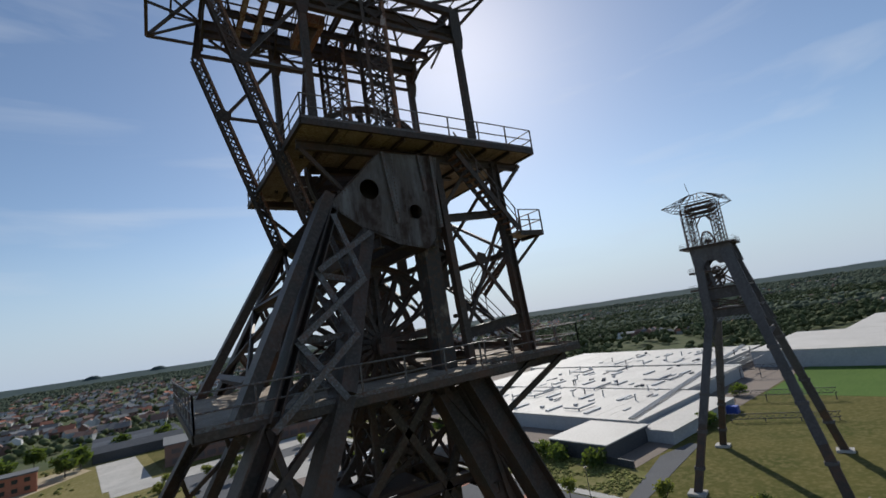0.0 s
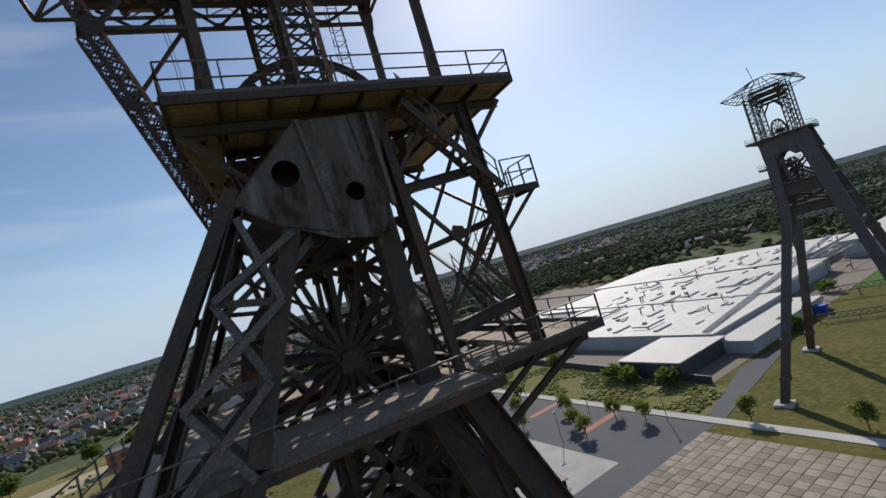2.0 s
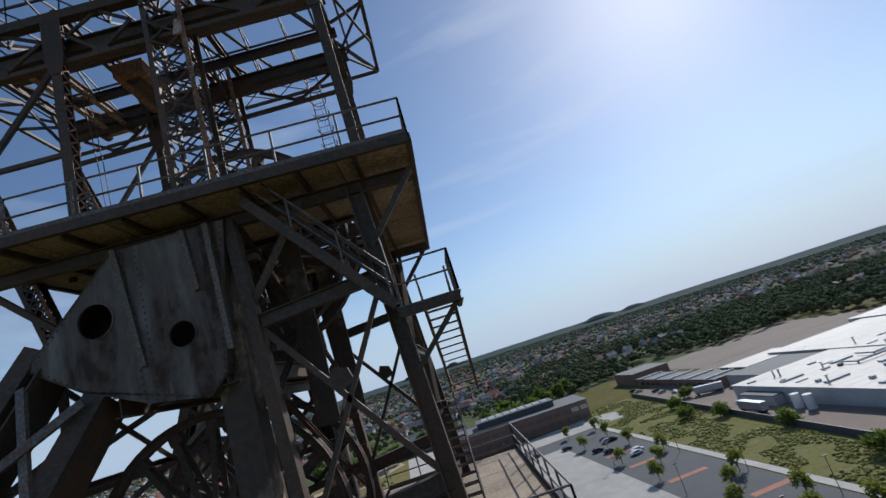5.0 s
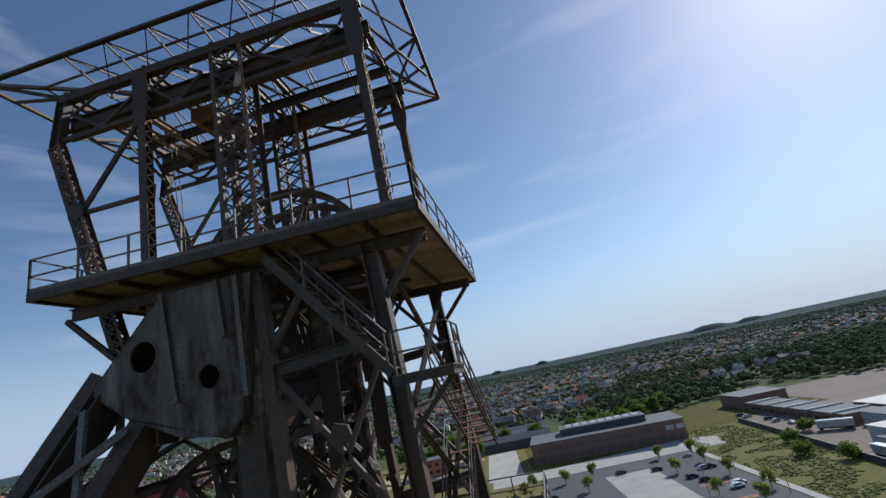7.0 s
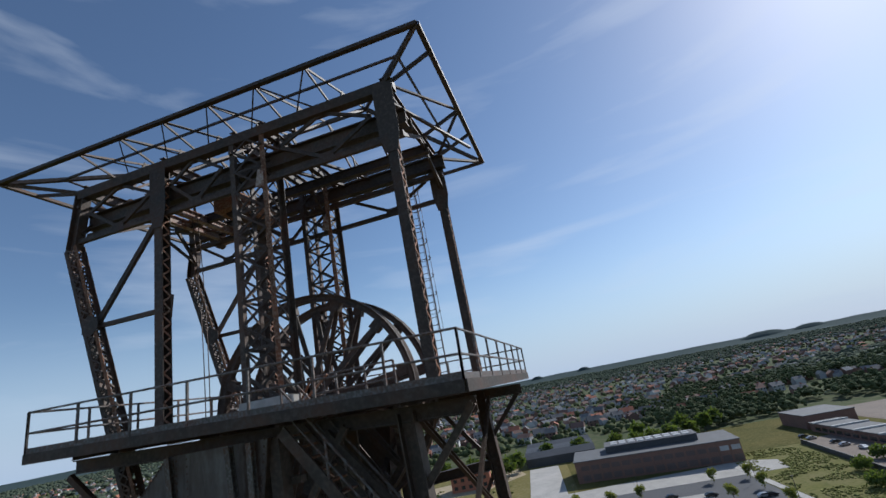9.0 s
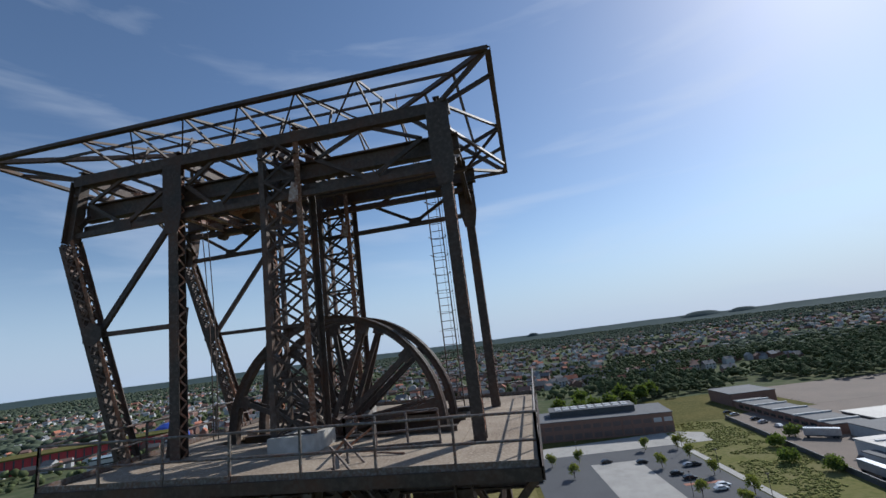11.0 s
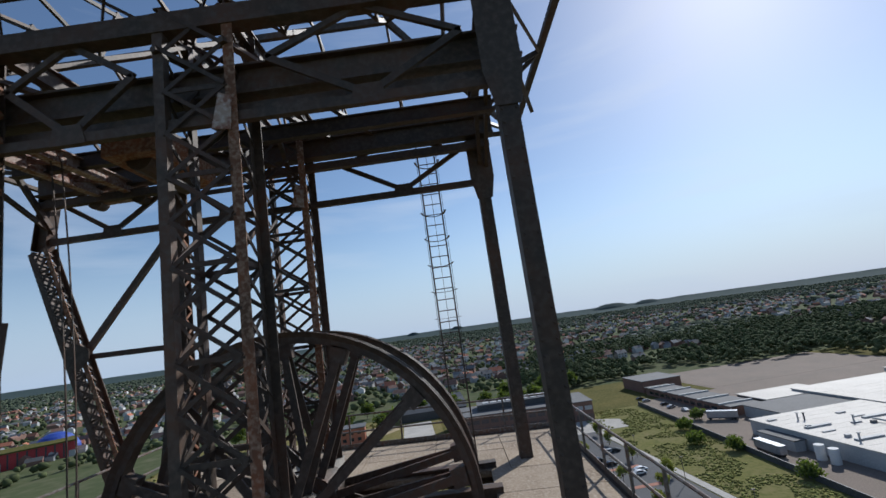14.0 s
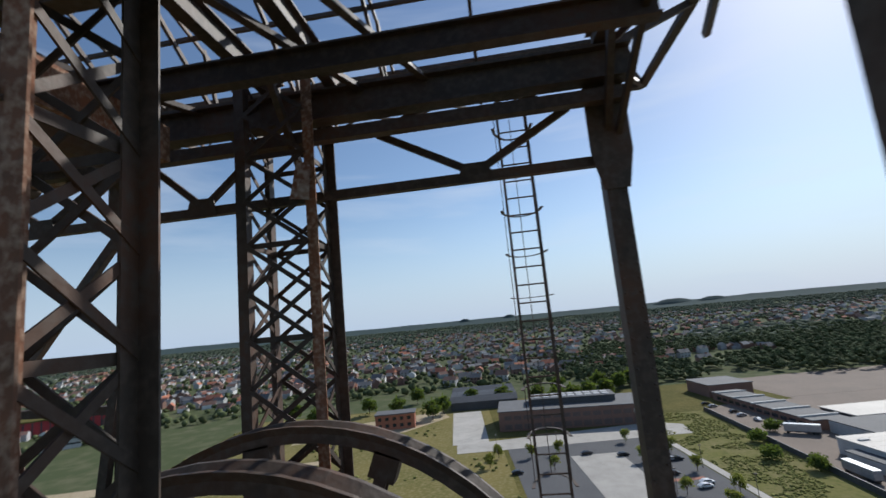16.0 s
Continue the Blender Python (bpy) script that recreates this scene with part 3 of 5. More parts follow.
def platform(name, label, x0, y0, x1, y1, z, joist_gap, outline_rails, well=None, sag=0.0):
    p = thing(name, label, "platform")
    # slab in strips, leaving a well for the wheels
    strips = [(x0, y0, x1, y1)] if not well else [(x0, y0, x1, well[1]), (x0, well[3], x1, y1), (x0, well[1], well[0], well[3]), (well[2], well[1], x1, well[3])]
    for a, b, c, d in strips:
        nx, ny = max(1, round((c - a) / 2.0)), max(1, round((d - b) / 2.0))
        for i in range(nx):
            for j in range(ny):
                g = 0.008
                bm = bmesh.new()
                box(bm, a + (c - a) * i / nx + g, b + (d - b) * j / ny + g, z - 0.1, a + (c - a) * (i + 1) / nx - g, b + (d - b) * (j + 1) / ny - g, z + random.uniform(-0.008, 0.008))
                part("floor_panel", bm, DECKM, p)
                bm = bmesh.new()
                box(bm, a + (c - a) * i / nx + 0.02, b + (d - b) * j / ny + 0.02, z - 0.14, a + (c - a) * (i + 1) / nx - 0.02, b + (d - b) * (j + 1) / ny - 0.02, z - 0.104)
                part("soffit_panel", bm, UNDER, p)
    n = round((x1 - x0) / joist_gap)
    for i in range(1, n):
        x = x0 + (x1 - x0) * i / n
        if well and well[0] < x < well[2]:
            for ya, yb in ((y0 + 0.1, well[1]), (well[3], y1 - 0.1)):
                bar("joist", p, STEEL, (x, ya, z - 0.22), (x, yb, z - 0.22), prof_i(0.1, 0.16, 0.02), (1, 0, 0))
        else:
            bar("joist", p, STEEL, (x, y0 + 0.1, z - 0.22), (x, y1 - 0.1, z - 0.22), prof_i(0.1, 0.16, 0.02), (1, 0, 0))
    e = z - 0.1
    for a, b in (((x0, y0), (x1, y0)), ((x1, y0), (x1, y1)), ((x1, y1), (x0, y1)), ((x0, y1), (x0, y0))):
        d = Vector((b[0] - a[0], b[1] - a[1], 0)).normalized()
        bar("edge_beam", p, STEEL, (*a, e), (*b, e), prof_u(0.12, 0.24, 0.03), Vector((-d.y, d.x, 0)))
    for y in (1.2, 9.0):
        bar("main_beam", p, STEEL, (x0 + 0.1, y, z - 0.5), (x1 - 0.1, y, z - 0.5), prof_i(0.22, 0.34, 0.03))
    for a, b in outline_rails:
        railing(p, (*a, z), (*b, z))
    p.matrix_world = Matrix.Translation((x1, 0, z)) @ pose(0, 0, 0, 0, sag, 0) @ Matrix.Translation((-x1, 0, -z))
    TOWER.append(p)
    return p


def cage():
    """Columns and girders of the crane cage on the upper platform."""
    t = thing("crane_cage", "open rusty steel crane cage with laced columns above the platform", "steel cage")
    for y, s in SIDES:
        near = s > 0
        # right column, a box with one laced side
        for k, x in ((0, 4.6), (1, -3.8)):
            c = new("column")
            c.parent = t
            bar("web_plate", c, STEEL, (x - 0.14, y, 50), (x - 0.14, y, 58.9), prof_box(0.32, 0.03))
            bar("flange", c, STEEL, (x, y - 0.16, 50), (x, y - 0.16, 58.9), prof_box(0.03, 0.31))
            bar("flange", c, STEEL, (x, y + 0.16, 50), (x, y + 0.16, 58.9), prof_box(0.03, 0.31))
            bm = bmesh.new()
            z = 50.2
            while z < 58.4:
                prism(bm, (x + 0.14, y - 0.15, z), (x + 0.14, y + 0.15, z + 0.22), prof_box(0.02, 0.06), (1, 0, 0))
                prism(bm, (x + 0.14, y + 0.15, z + 0.22), (x + 0.14, y - 0.15, z + 0.44), prof_box(0.02, 0.06), (1, 0, 0))
                z += 0.44
            part("lacing", bm, RUST, c, kind="stuff")
            bm = bmesh.new()
            for dy in (-0.176, 0.176):
                rivets(bm, (x - 0.11, y + dy, 50.2), (x - 0.11, y + dy, 58.2), (0, dy, 0), 0.22, 0.022)
                rivets(bm, (x + 0.11, y + dy, 50.2), (x + 0.11, y + dy, 58.2), (0, dy, 0), 0.22, 0.022)
            part("rivet_strip", bm, STEEL, c, kind="stuff")
            bm = bmesh.new()
            plate(bm, [(x - 0.2, 56.7), (x + 0.2, 56.7), (x + 0.32, 57.3), (x + 0.32, 58.9), (x - 0.32, 58.9), (x - 0.32, 57.3)], y - 0.2, y - 0.19)
            bmesh.ops.recalc_face_normals(bm, faces=bm.faces[:])
            part("head_plate", bm, STEEL, c)
        # leaning left column
        laced_box("leaning_column", t, (-4.4, y, 47.2), (-7.6, y, 57.0), 0.3, 0.34, 0.3, (STEEL, STEEL, RUST, STEEL), 0.12, 0.05)
        bar("column_web", t, STEEL, (-4.55, y, 47.2), (-7.75, y, 57.0), prof_box(0.34, 0.02), (0, 1, 0))
        bar("column_head", t, STEEL, (-7.6, y, 57.0), (-7.3, y, 59.0), prof_i(0.32, 0.4, 0.03))
        bar("tie", t, STEEL, (-6.55, y, 54.0), (-3.7, y, 53.95), prof_u(0.12, 0.14, 0.02))
        bar("diagonal", t, STEEL, (-6.5, y, 54.0), (-3.8, y, 57.3), prof_u(0.12, 0.16, 0.02))
        bar("diagonal", t, STEEL, (-4.4, y + s * 0.3, 50), (-3.8, y + s * 0.3, 54.5), prof_u(0.12, 0.16, 0.02))
        bm = bmesh.new()
        plate(bm, [(-6.85, 53.8), (-6.5, 53.65), (-6.2, 53.9), (-6.2, 54.2), (-6.6, 54.4), (-6.85, 54.2)], y - 0.2, y - 0.18)
        bmesh.ops.recalc_face_normals(bm, faces=bm.faces[:])
        part("knot_plate", bm, STEEL, t)
        # laced tower on a concrete plinth
        x = -0.3 if near else -0.65
        laced_box("laced_tower", t, (x, y + s * 0.35, 50.6), (x, y + s * 0.35, 59.2), 0.98, 0.95, 0.72, (STEEL, STEEL, RUST, STEEL), 0.17, 0.07)
        bm = bmesh.new()
        box(bm, x - 0.66, y + s * 0.35 - 0.66, 50.0, x + 0.66, y + s * 0.35 + 0.66, 50.6)
        part("plinth", bm, CONC, t, "stained concrete plinth")
        bm = bmesh.new()
        plate(bm, [(x + 0.26, 57.0), (x + 0.56, 56.95), (x + 0.6, 57.5), (x + 0.4, 57.6)], y + s * 0.35 - 0.53, y + s * 0.35 - 0.5)
        bmesh.ops.recalc_face_normals(bm, faces=bm.faces[:])
        part("bracket_plate", bm, FLAKE, t, "rust-stained white bracket plate")
        # girders
        g = y + s * 0.35
        g0 = 57.6 if near else 58.25
        bar("plate_girder", t, STEEL, (-7.4, g, g0 + 0.42), (5.05, g, g0 + 0.42), prof_i(0.32, 0.54, 0.04))
        bar("lower_girder", t, STEEL, (-7.4, g, g0 - 0.1), (4.9, g, g0 - 0.1), prof_box(0.2, 0.2))
        bar("upper_chord", t, STEEL, (-7.4, y, 59.0), (4.95, y, 59.0), prof_box(0.3, 0.34))
        bar("lower_tie", t, STEEL, (-7.4, y, 57.22), (4.6, y, 57.22), prof_u(0.14, 0.16, 0.02))
        for x0, x1 in ((-3.8, -1.0), (0.3, 4.6), (-7.4, -3.8)):
            m = (x0 + x1) / 2
            for e in (x0 + (m - x0) * 0.25, x1 - (m - x0) * 0.25):
                bar("vee_brace", t, STEEL, (m, y, 57.3), (e, y, 58.2), prof_box(0.08, 0.12))
                bar("vee_brace", t, STEEL, (m, y, 58.9), (e, y, 58.2), prof_box(0.08, 0.1))
            bm = bmesh.new()
            plate(bm, [(m - 0.3, 57.12), (m + 0.3, 57.12), (m + 0.22, 57.45), (m - 0.22, 57.45)], y - 0.09, y - 0.07)
            bmesh.ops.recalc_face_normals(bm, faces=bm.faces[:])
            part("knot_plate", bm, STEEL, t)
        for x0 in (-7.3, -3.8, -0.5, 4.6):
            bar("knee_brace", t, STEEL, (x0, y, 57.5), (x0, y + s * 1.2, 58.9), prof_box(0.1, 0.14), (1, 0, 0))
    # cross girders between the two sides
    for x in (-7.3, -3.8, -0.9, 0.2, 4.6):
        bar("cross_girder", t, STEEL, (x, 2.7, 59.2), (x, 8.05, 59.2), prof_i(0.2, 0.4, 0.03), (1, 0, 0))
        bar("cross_brace", t, STEEL, (x, 2.5, 58.5), (x + 1.6, 7.7, 58.9), prof_box(0.1, 0.1))
    for x, dz in ((-7.35, 0.0), (4.75, 0.0)):
        for y0, y1 in ((3.0, 5.5), (8.1, 5.5)):
            bar("end_brace", t, STEEL, (x, y0, 57.5), (x, y1, 58.7), prof_box(0.08, 0.12), (1, 0, 0))
    # crane rail and trolley under the girders
    for y in (4.2, 6.0):
        bar("crane_rail", t, STEEL, (-6.5, y, 58.45), (4.9, y, 58.45), prof_i(0.2, 0.36, 0.03))
    TOWER.append(t)
    bm = bmesh.new()
    box(bm, -3.2, 4.4, 57.7, -2.1, 6.8, 58.25)
    tr = thing("crane_trolley", "rusty crane trolley hanging under the girders", "trolley")
    part("trolley_frame", bm, RUST, tr)
    bm = bmesh.new()
    tube(bm, (-2.65, 4.7, 57.75), (-2.65, 6.5, 57.75), 0.28, 14)
    part("drum", bm, STEEL, tr)
    TOWER.append(tr)


def crane_bridge():
    t = thing("crane_bridge", "rusty hand crane bridge parked between the girders", "crane")
    for x in (-5.7, -4.9):
        bar("bridge_beam", t, FLAKE, (x, 3.1, 58.35), (x, 8.0, 58.35), prof_i(0.2, 0.34, 0.03), (1, 0, 0))
    for y in (3.2, 7.9):
        bar("end_carriage", t, FLAKE, (-6.1, y, 58.2), (-4.5, y, 58.2), prof_u(0.24, 0.3, 0.03))
        for x in (-5.9, -4.7):
            bm = bmesh.new()
            tube(bm, (x, y - 0.16, 58.1), (x, y + 0.16, 58.1), 0.2, 12)
            part("carriage_wheel", bm, STEEL, t)
    for y in (4.2, 5.5, 6.8):
        bar("stay", t, RUST, (-5.7, y, 58.4), (-4.9, y + 0.5, 58.4), prof_box(0.06, 0.1))
    TOWER.append(t)
    for x, y, e in ((-4.9, 5.2, -4.6), (-4.75, 5.3, -4.5)):
        w = thing("hanging_cable", "thin slack cable hanging from the crane", "cable", "hanging cables")
        bm = bmesh.new()
        pts = [(x + (e - x) * f + 0.12 * math.sin(3 * f), y, 58.2 - 8.1 * f) for f in [i / 8 for i in range(9)]]
        ring = None
        for p in pts:
            nxt = [bm.verts.new((p[0] + 0.012 * c, p[1] + 0.012 * d, p[2])) for c, d in ((-1, -1), (1, -1), (1, 1), (-1, 1))]
            if ring:
                for n in range(4):
                    bm.faces.new((ring[n], ring[(n + 1) % 4], nxt[(n + 1) % 4], nxt[n]))
            ring = nxt
        part("strand", bm, STEEL, w)
        TOWER.append(w)


ROOF = (-9.6, 1.45, 6.26, 10.9, 59.7)


def roof():
    x0, y0, x1, y1, z = ROOF
    rz = 61.1
    t = thing("roof_frame", "bare steel roof frame without sheeting over the cage", "roof frame")
    for a, b in (((x0, y0), (x1, y0)), ((x1, y0), (x1, y1)), ((x1, y1), (x0, y1)), ((x0, y1), (x0, y0))):
        bar("eave_beam", t, STEEL, (*a, z), (*b, z), prof_u(0.11, 0.16, 0.02), (0, 0, 1))
    yc = (y0 + y1) / 2
    r0, r1 = x0 + 3.6, x1 - 3.6
    bar("ridge", t, STEEL, (r0, yc, rz), (r1, yc, rz), prof_u(0.12, 0.16, 0.02))
    for cx, rx in ((x0, r0), (x1, r1)):
        for cy in (y0, y1):
            bar("hip_rafter", t, STEEL, (cx, cy, z), (rx, yc, rz), prof_u(0.1, 0.16, 0.02))
            bar("corner_tie", t, STEEL, (cx, cy, z), (-7.3 if cx < 0 else 4.6, 2.7 if cy < yc else 8.05, 59.1), prof_u(0.09, 0.12, 0.02))
    for f in (0.3, 0.62):
        yy0, yy1 = y0 + (yc - y0) * f, y1 - (y1 - yc) * f
        xx0, xx1 = x0 + 3.6 * f, x1 - 3.6 * f
        zz = z + (rz - z) * f
        for a, b in (((xx0, yy0), (xx1, yy0)), ((xx1, yy0), (xx1, yy1)), ((xx1, yy1), (xx0, yy1)), ((xx0, yy1), (xx0, yy0))):
            bar("purlin", t, STEEL, (*a, zz), (*b, zz), prof_u(0.06, 0.08, 0.012))
    n = 5
    for i in range(n + 1):
        x = r0 + (r1 - r0) * i / n
        for ye, s in ((y0, 1), (y1, -1)):
            bar("rafter", t, STEEL, (x, ye, z), (x, yc, rz), prof_box(0.05, 0.07), (1, 0, 0))
            bar("truss_tie", t, STEEL, (x, ye, z), (x, yc - s * 2.65, 59.2), prof_box(0.05, 0.07), (1, 0, 0))
            bar("truss_web", t, STEEL, (x, yc - s * 2.65, 59.2), (x, ye + s * 2.6, z + (rz - z) * 0.6), prof_box(0.06, 0.085), (1, 0, 0))
            bar("truss_web", t, STEEL, (x, yc - s * 2.65, 59.2), (x, yc, rz), prof_box(0.06, 0.085), (1, 0, 0))
            if i < n:
                x2 = x + (r1 - r0) / n
                bar("wind_brace", t, STEEL, (x, ye, z), (x2, yc - s * 2.65, 59.2), prof_box(0.035, 0.045))
                bar("wind_brace", t, STEEL, (x2, ye, z), (x, yc - s * 2.65, 59.2), prof_box(0.035, 0.045))
    for xe, c in ((x0, -7.3), (x1, 4.75)):
        for y in (2.7, yc, 8.05):
            bar("end_rafter", t, STEEL, (xe, y, z), (c, y, 59.1), prof_box(0.08, 0.12))
        bar("end_brace", t, STEEL, (xe, yc, z), (c, 2.7, 59.1), prof_box(0.07, 0.1))
        bar("end_brace", t, STEEL, (xe, yc, z), (c, 8.05, 59.1), prof_box(0.07, 0.1))
    for x in (r0, r1, (r0 + r1) / 2):
        bm = bmesh.new()
        tube(bm, (x, yc, rz), (x, yc, rz + 0.7), 0.02)
        tube(bm, (x - 0.15, yc, rz + 0.45), (x + 0.15, yc, rz + 0.5), 0.015)
        tube(bm, (x, yc - 0.15, rz + 0.45), (x, yc + 0.15, rz + 0.5), 0.015)
        part("lightning_rod", bm, RAILM, t)
    TOWER.append(t)


def stair(name, label, a, b, width, side, steps):
    """A steel stair: two stringers, treads and handrails, going down from a to b."""
    t = thing(name, label, "stair", "stairs of the headframe")
    a, b, side = Vector(a), Vector(b), Vector(side)
    for s in (-0.5, 0.5):
        o = side * (s * width)
        bar("stringer", t, STEEL, a + o, b + o, prof_u(0.06, 0.24, 0.02), side)
        up = Vector((0, 0, 0.95))
        bm = bmesh.new()
        tube(bm, a + o + up, b + o + up, 0.028)
        tube(bm, a + o + up * 0.55, b + o + up * 0.55, 0.022)
        part("handrail", bm, RAILM, t)
        for f in (0.02, 0.35, 0.68, 0.98):
            p = lerp(a, b, f) + o
            bar("baluster", t, RAILM, p, p + up, prof_box(0.04, 0.04))
    run = Vector((b.x - a.x, b.y - a.y, 0)).normalized()
    for i in range(steps):
        p = lerp(a, b, (i + 0.5) / steps)
        bm = bmesh.new()
        prism(bm, p - side * width / 2, p + side * width / 2, prof_box(0.24, 0.035), run)
        part("tread", bm, RUST, t)
    TOWER.append(t)
    return t


def ladder():
    t = thing("caged_ladder", "dark steel ladder with safety hoops up to the roof", "ladder")
    x, y = 3.15, 8.5
    for dx in (-0.24, 0.24):
        bar("stile", t, STEEL, (x + dx, y, 50), (x + dx, y, 59.5), prof_box(0.06, 0.04))
    z = 50.3
    while z < 59.4:
        bm = bmesh.new()
        tube(bm, (x - 0.24, y, z), (x + 0.24, y, z), 0.014, 5)
        part("rung", bm, STEEL, t)
        z += 0.3
    z = 52.2
    while z < 59.3:
        bm = bmesh.new()
        pts = [(x + 0.34 * math.cos(a), y + 0.66 * math.sin(a), z) for a in [math.pi * i / 8 for i in range(9)]]
        for p, q in zip(pts, pts[1:]):
            prism(bm, p, q, prof_box(0.012, 0.05), (0, 0, 1))
        part("hoop", bm, STEEL, t)
        z += 0.75
    for a in (0.5, 1.57, 2.64):
        bar("hoop_strip", t, STEEL, (x + 0.34 * math.cos(a), y + 0.66 * math.sin(a), 52.2), (x + 0.34 * math.cos(a), y + 0.66 * math.sin(a), 58.6), prof_box(0.03, 0.012))
    TOWER.append(t)


frame_body()
DX0, DX1, DY1 = -5.2, 6.0, 10.8
platform("upper_platform", "weathered steel platform with stained concrete floor panels and railing", DX0, 0, DX1, DY1, 50, 1.4,
         [((DX0, 0), (DX1, 0)), ((DX1, 0), (DX1, DY1)), ((DX1, DY1), (DX0, DY1)), ((DX0, DY1), (DX0, 0))], well=(-3.85, 4.25, 3.65, 7.25), sag=1.6)
platform("lower_platform", "dark steel lower platform with tan floor panels and railing", -9.2, -1.5, 1.5, 11.0, 40.5, 1.4,
         [((-9.2, -1.5), (1.5, -1.5)), ((-9.2, 11.0), (-9.2, -1.5))], well=(-5.3, 2.7, 1.0, 7.8))
platform("side_platform", "tan floored steel side platform with a light railing", 1.5, 0.3, 7.0, 10.6, 40.5, 1.4,
         [((1.5, 0.3), (7.0, 0.3)), ((7.0, 0.3), (7.0, 10.6)), ((7.0, 10.6), (1.5, 10.6))], well=(2.0, 3.2, 4.4, 7.6))
cage()
crane_bridge()
roof()
for y in (4.9, 6.6):
    TOWER.append(wheel("sheave_wheel", (-0.15, y, 50.25), 3.55, 12, "large dark spoked rope sheave on the upper platform", "sheave wheels"))
for y in (3.6, 6.7):
    TOWER.append(wheel("sheave_wheel", (-1.7, y, 41.9), 3.45, 18, "large dark many-spoked rope sheave above the lower platform", "sheave wheels"))
stair("steel_stair", "steep steel stair under the upper platform", (1.7, 0.75, 49.7), (4.6, 0.75, 46.15), 0.75, (0, 1, 0), 14)
lp = thing("stair_landing", "small steel stair landing with railing beside the corner post", "landing")
bm = bmesh.new()
box(bm, 4.6, 0.35, 46.0, 6.05, 1.9, 46.08)
part("floor_plate", bm, DECKM, lp)
bar("edge_beam", lp, STEEL, (4.6, 0.35, 45.95), (6.05, 0.35, 45.95), prof_u(0.1, 0.22, 0.02))
bar("edge_beam", lp, STEEL, (6.05, 0.35, 45.95), (6.05, 1.9, 45.95), prof_u(0.1, 0.22, 0.02), (1, 0, 0))
bar("bracket", lp, STEEL, (6.0, 0.6, 45.9), (4.6, 0.9, 44.6), prof_box(0.08, 0.12))
railing(lp, (4.7, 0.35, 46.08), (6.05, 0.35, 46.08), 1.0, 1.3, kick=False)
railing(lp, (6.05, 0.35, 46.08), (6.05, 1.9, 46.08), 1.0, 0.8, kick=False)
TOWER.append(lp)
stair("steel_stair", "rusty steel stair beside the corner post", (5.55, 1.9, 46.05), (5.6, 5.6, 43.6), 0.8, (1, 0, 0), 13)
stair("steel_stair", "rusty steel stair down to the side platform", (4.8, 5.8, 43.6), (4.8, 2.2, 40.5), 0.8, (1, 0, 0), 15)
ladder()
# bearing frames and broken rail pieces on the upper platform
fr = thing("bearing_frame", "dark riveted steel bearing frame beside the sheave", "bearing frame")
for y in (4.05, 5.75, 7.45):
    bar("bearer", fr, STEEL, (-3.8, y, 50.0), (3.8, y, 50.0), prof_i(0.26, 0.45, 0.03))
for x in (-3.0, 2.9):
    bar("bearer", fr, STEEL, (x, 3.8, 49.75), (x, 7.7, 49.75), prof_i(0.24, 0.3, 0.03), (1, 0, 0))
TOWER.append(fr)
gr = thing("guard_railing", "bent rusty guard railing around the sheave well", "railing")
railing(gr, (1.1, 2.6, 50), (3.6, 2.6, 50), 0.9, 0.9)
railing(gr, (1.1, 2.6, 50), (1.1, 3.4, 50), 0.9, 0.8)
for a, b in (((0.9, 2.2, 50.1), (1.9, 1.6, 50.9)), ((1.1, 1.9, 50.1), (2.3, 1.5, 50.8)), ((1.5, 2.3, 50.1), (2.9, 1.7, 50.1))):
    bm = bmesh.new()
    tube(bm, a, b, 0.03)
    part("loose_tube", bm, RUST, gr)
TOWER.append(gr)

# the second headframe of the mine


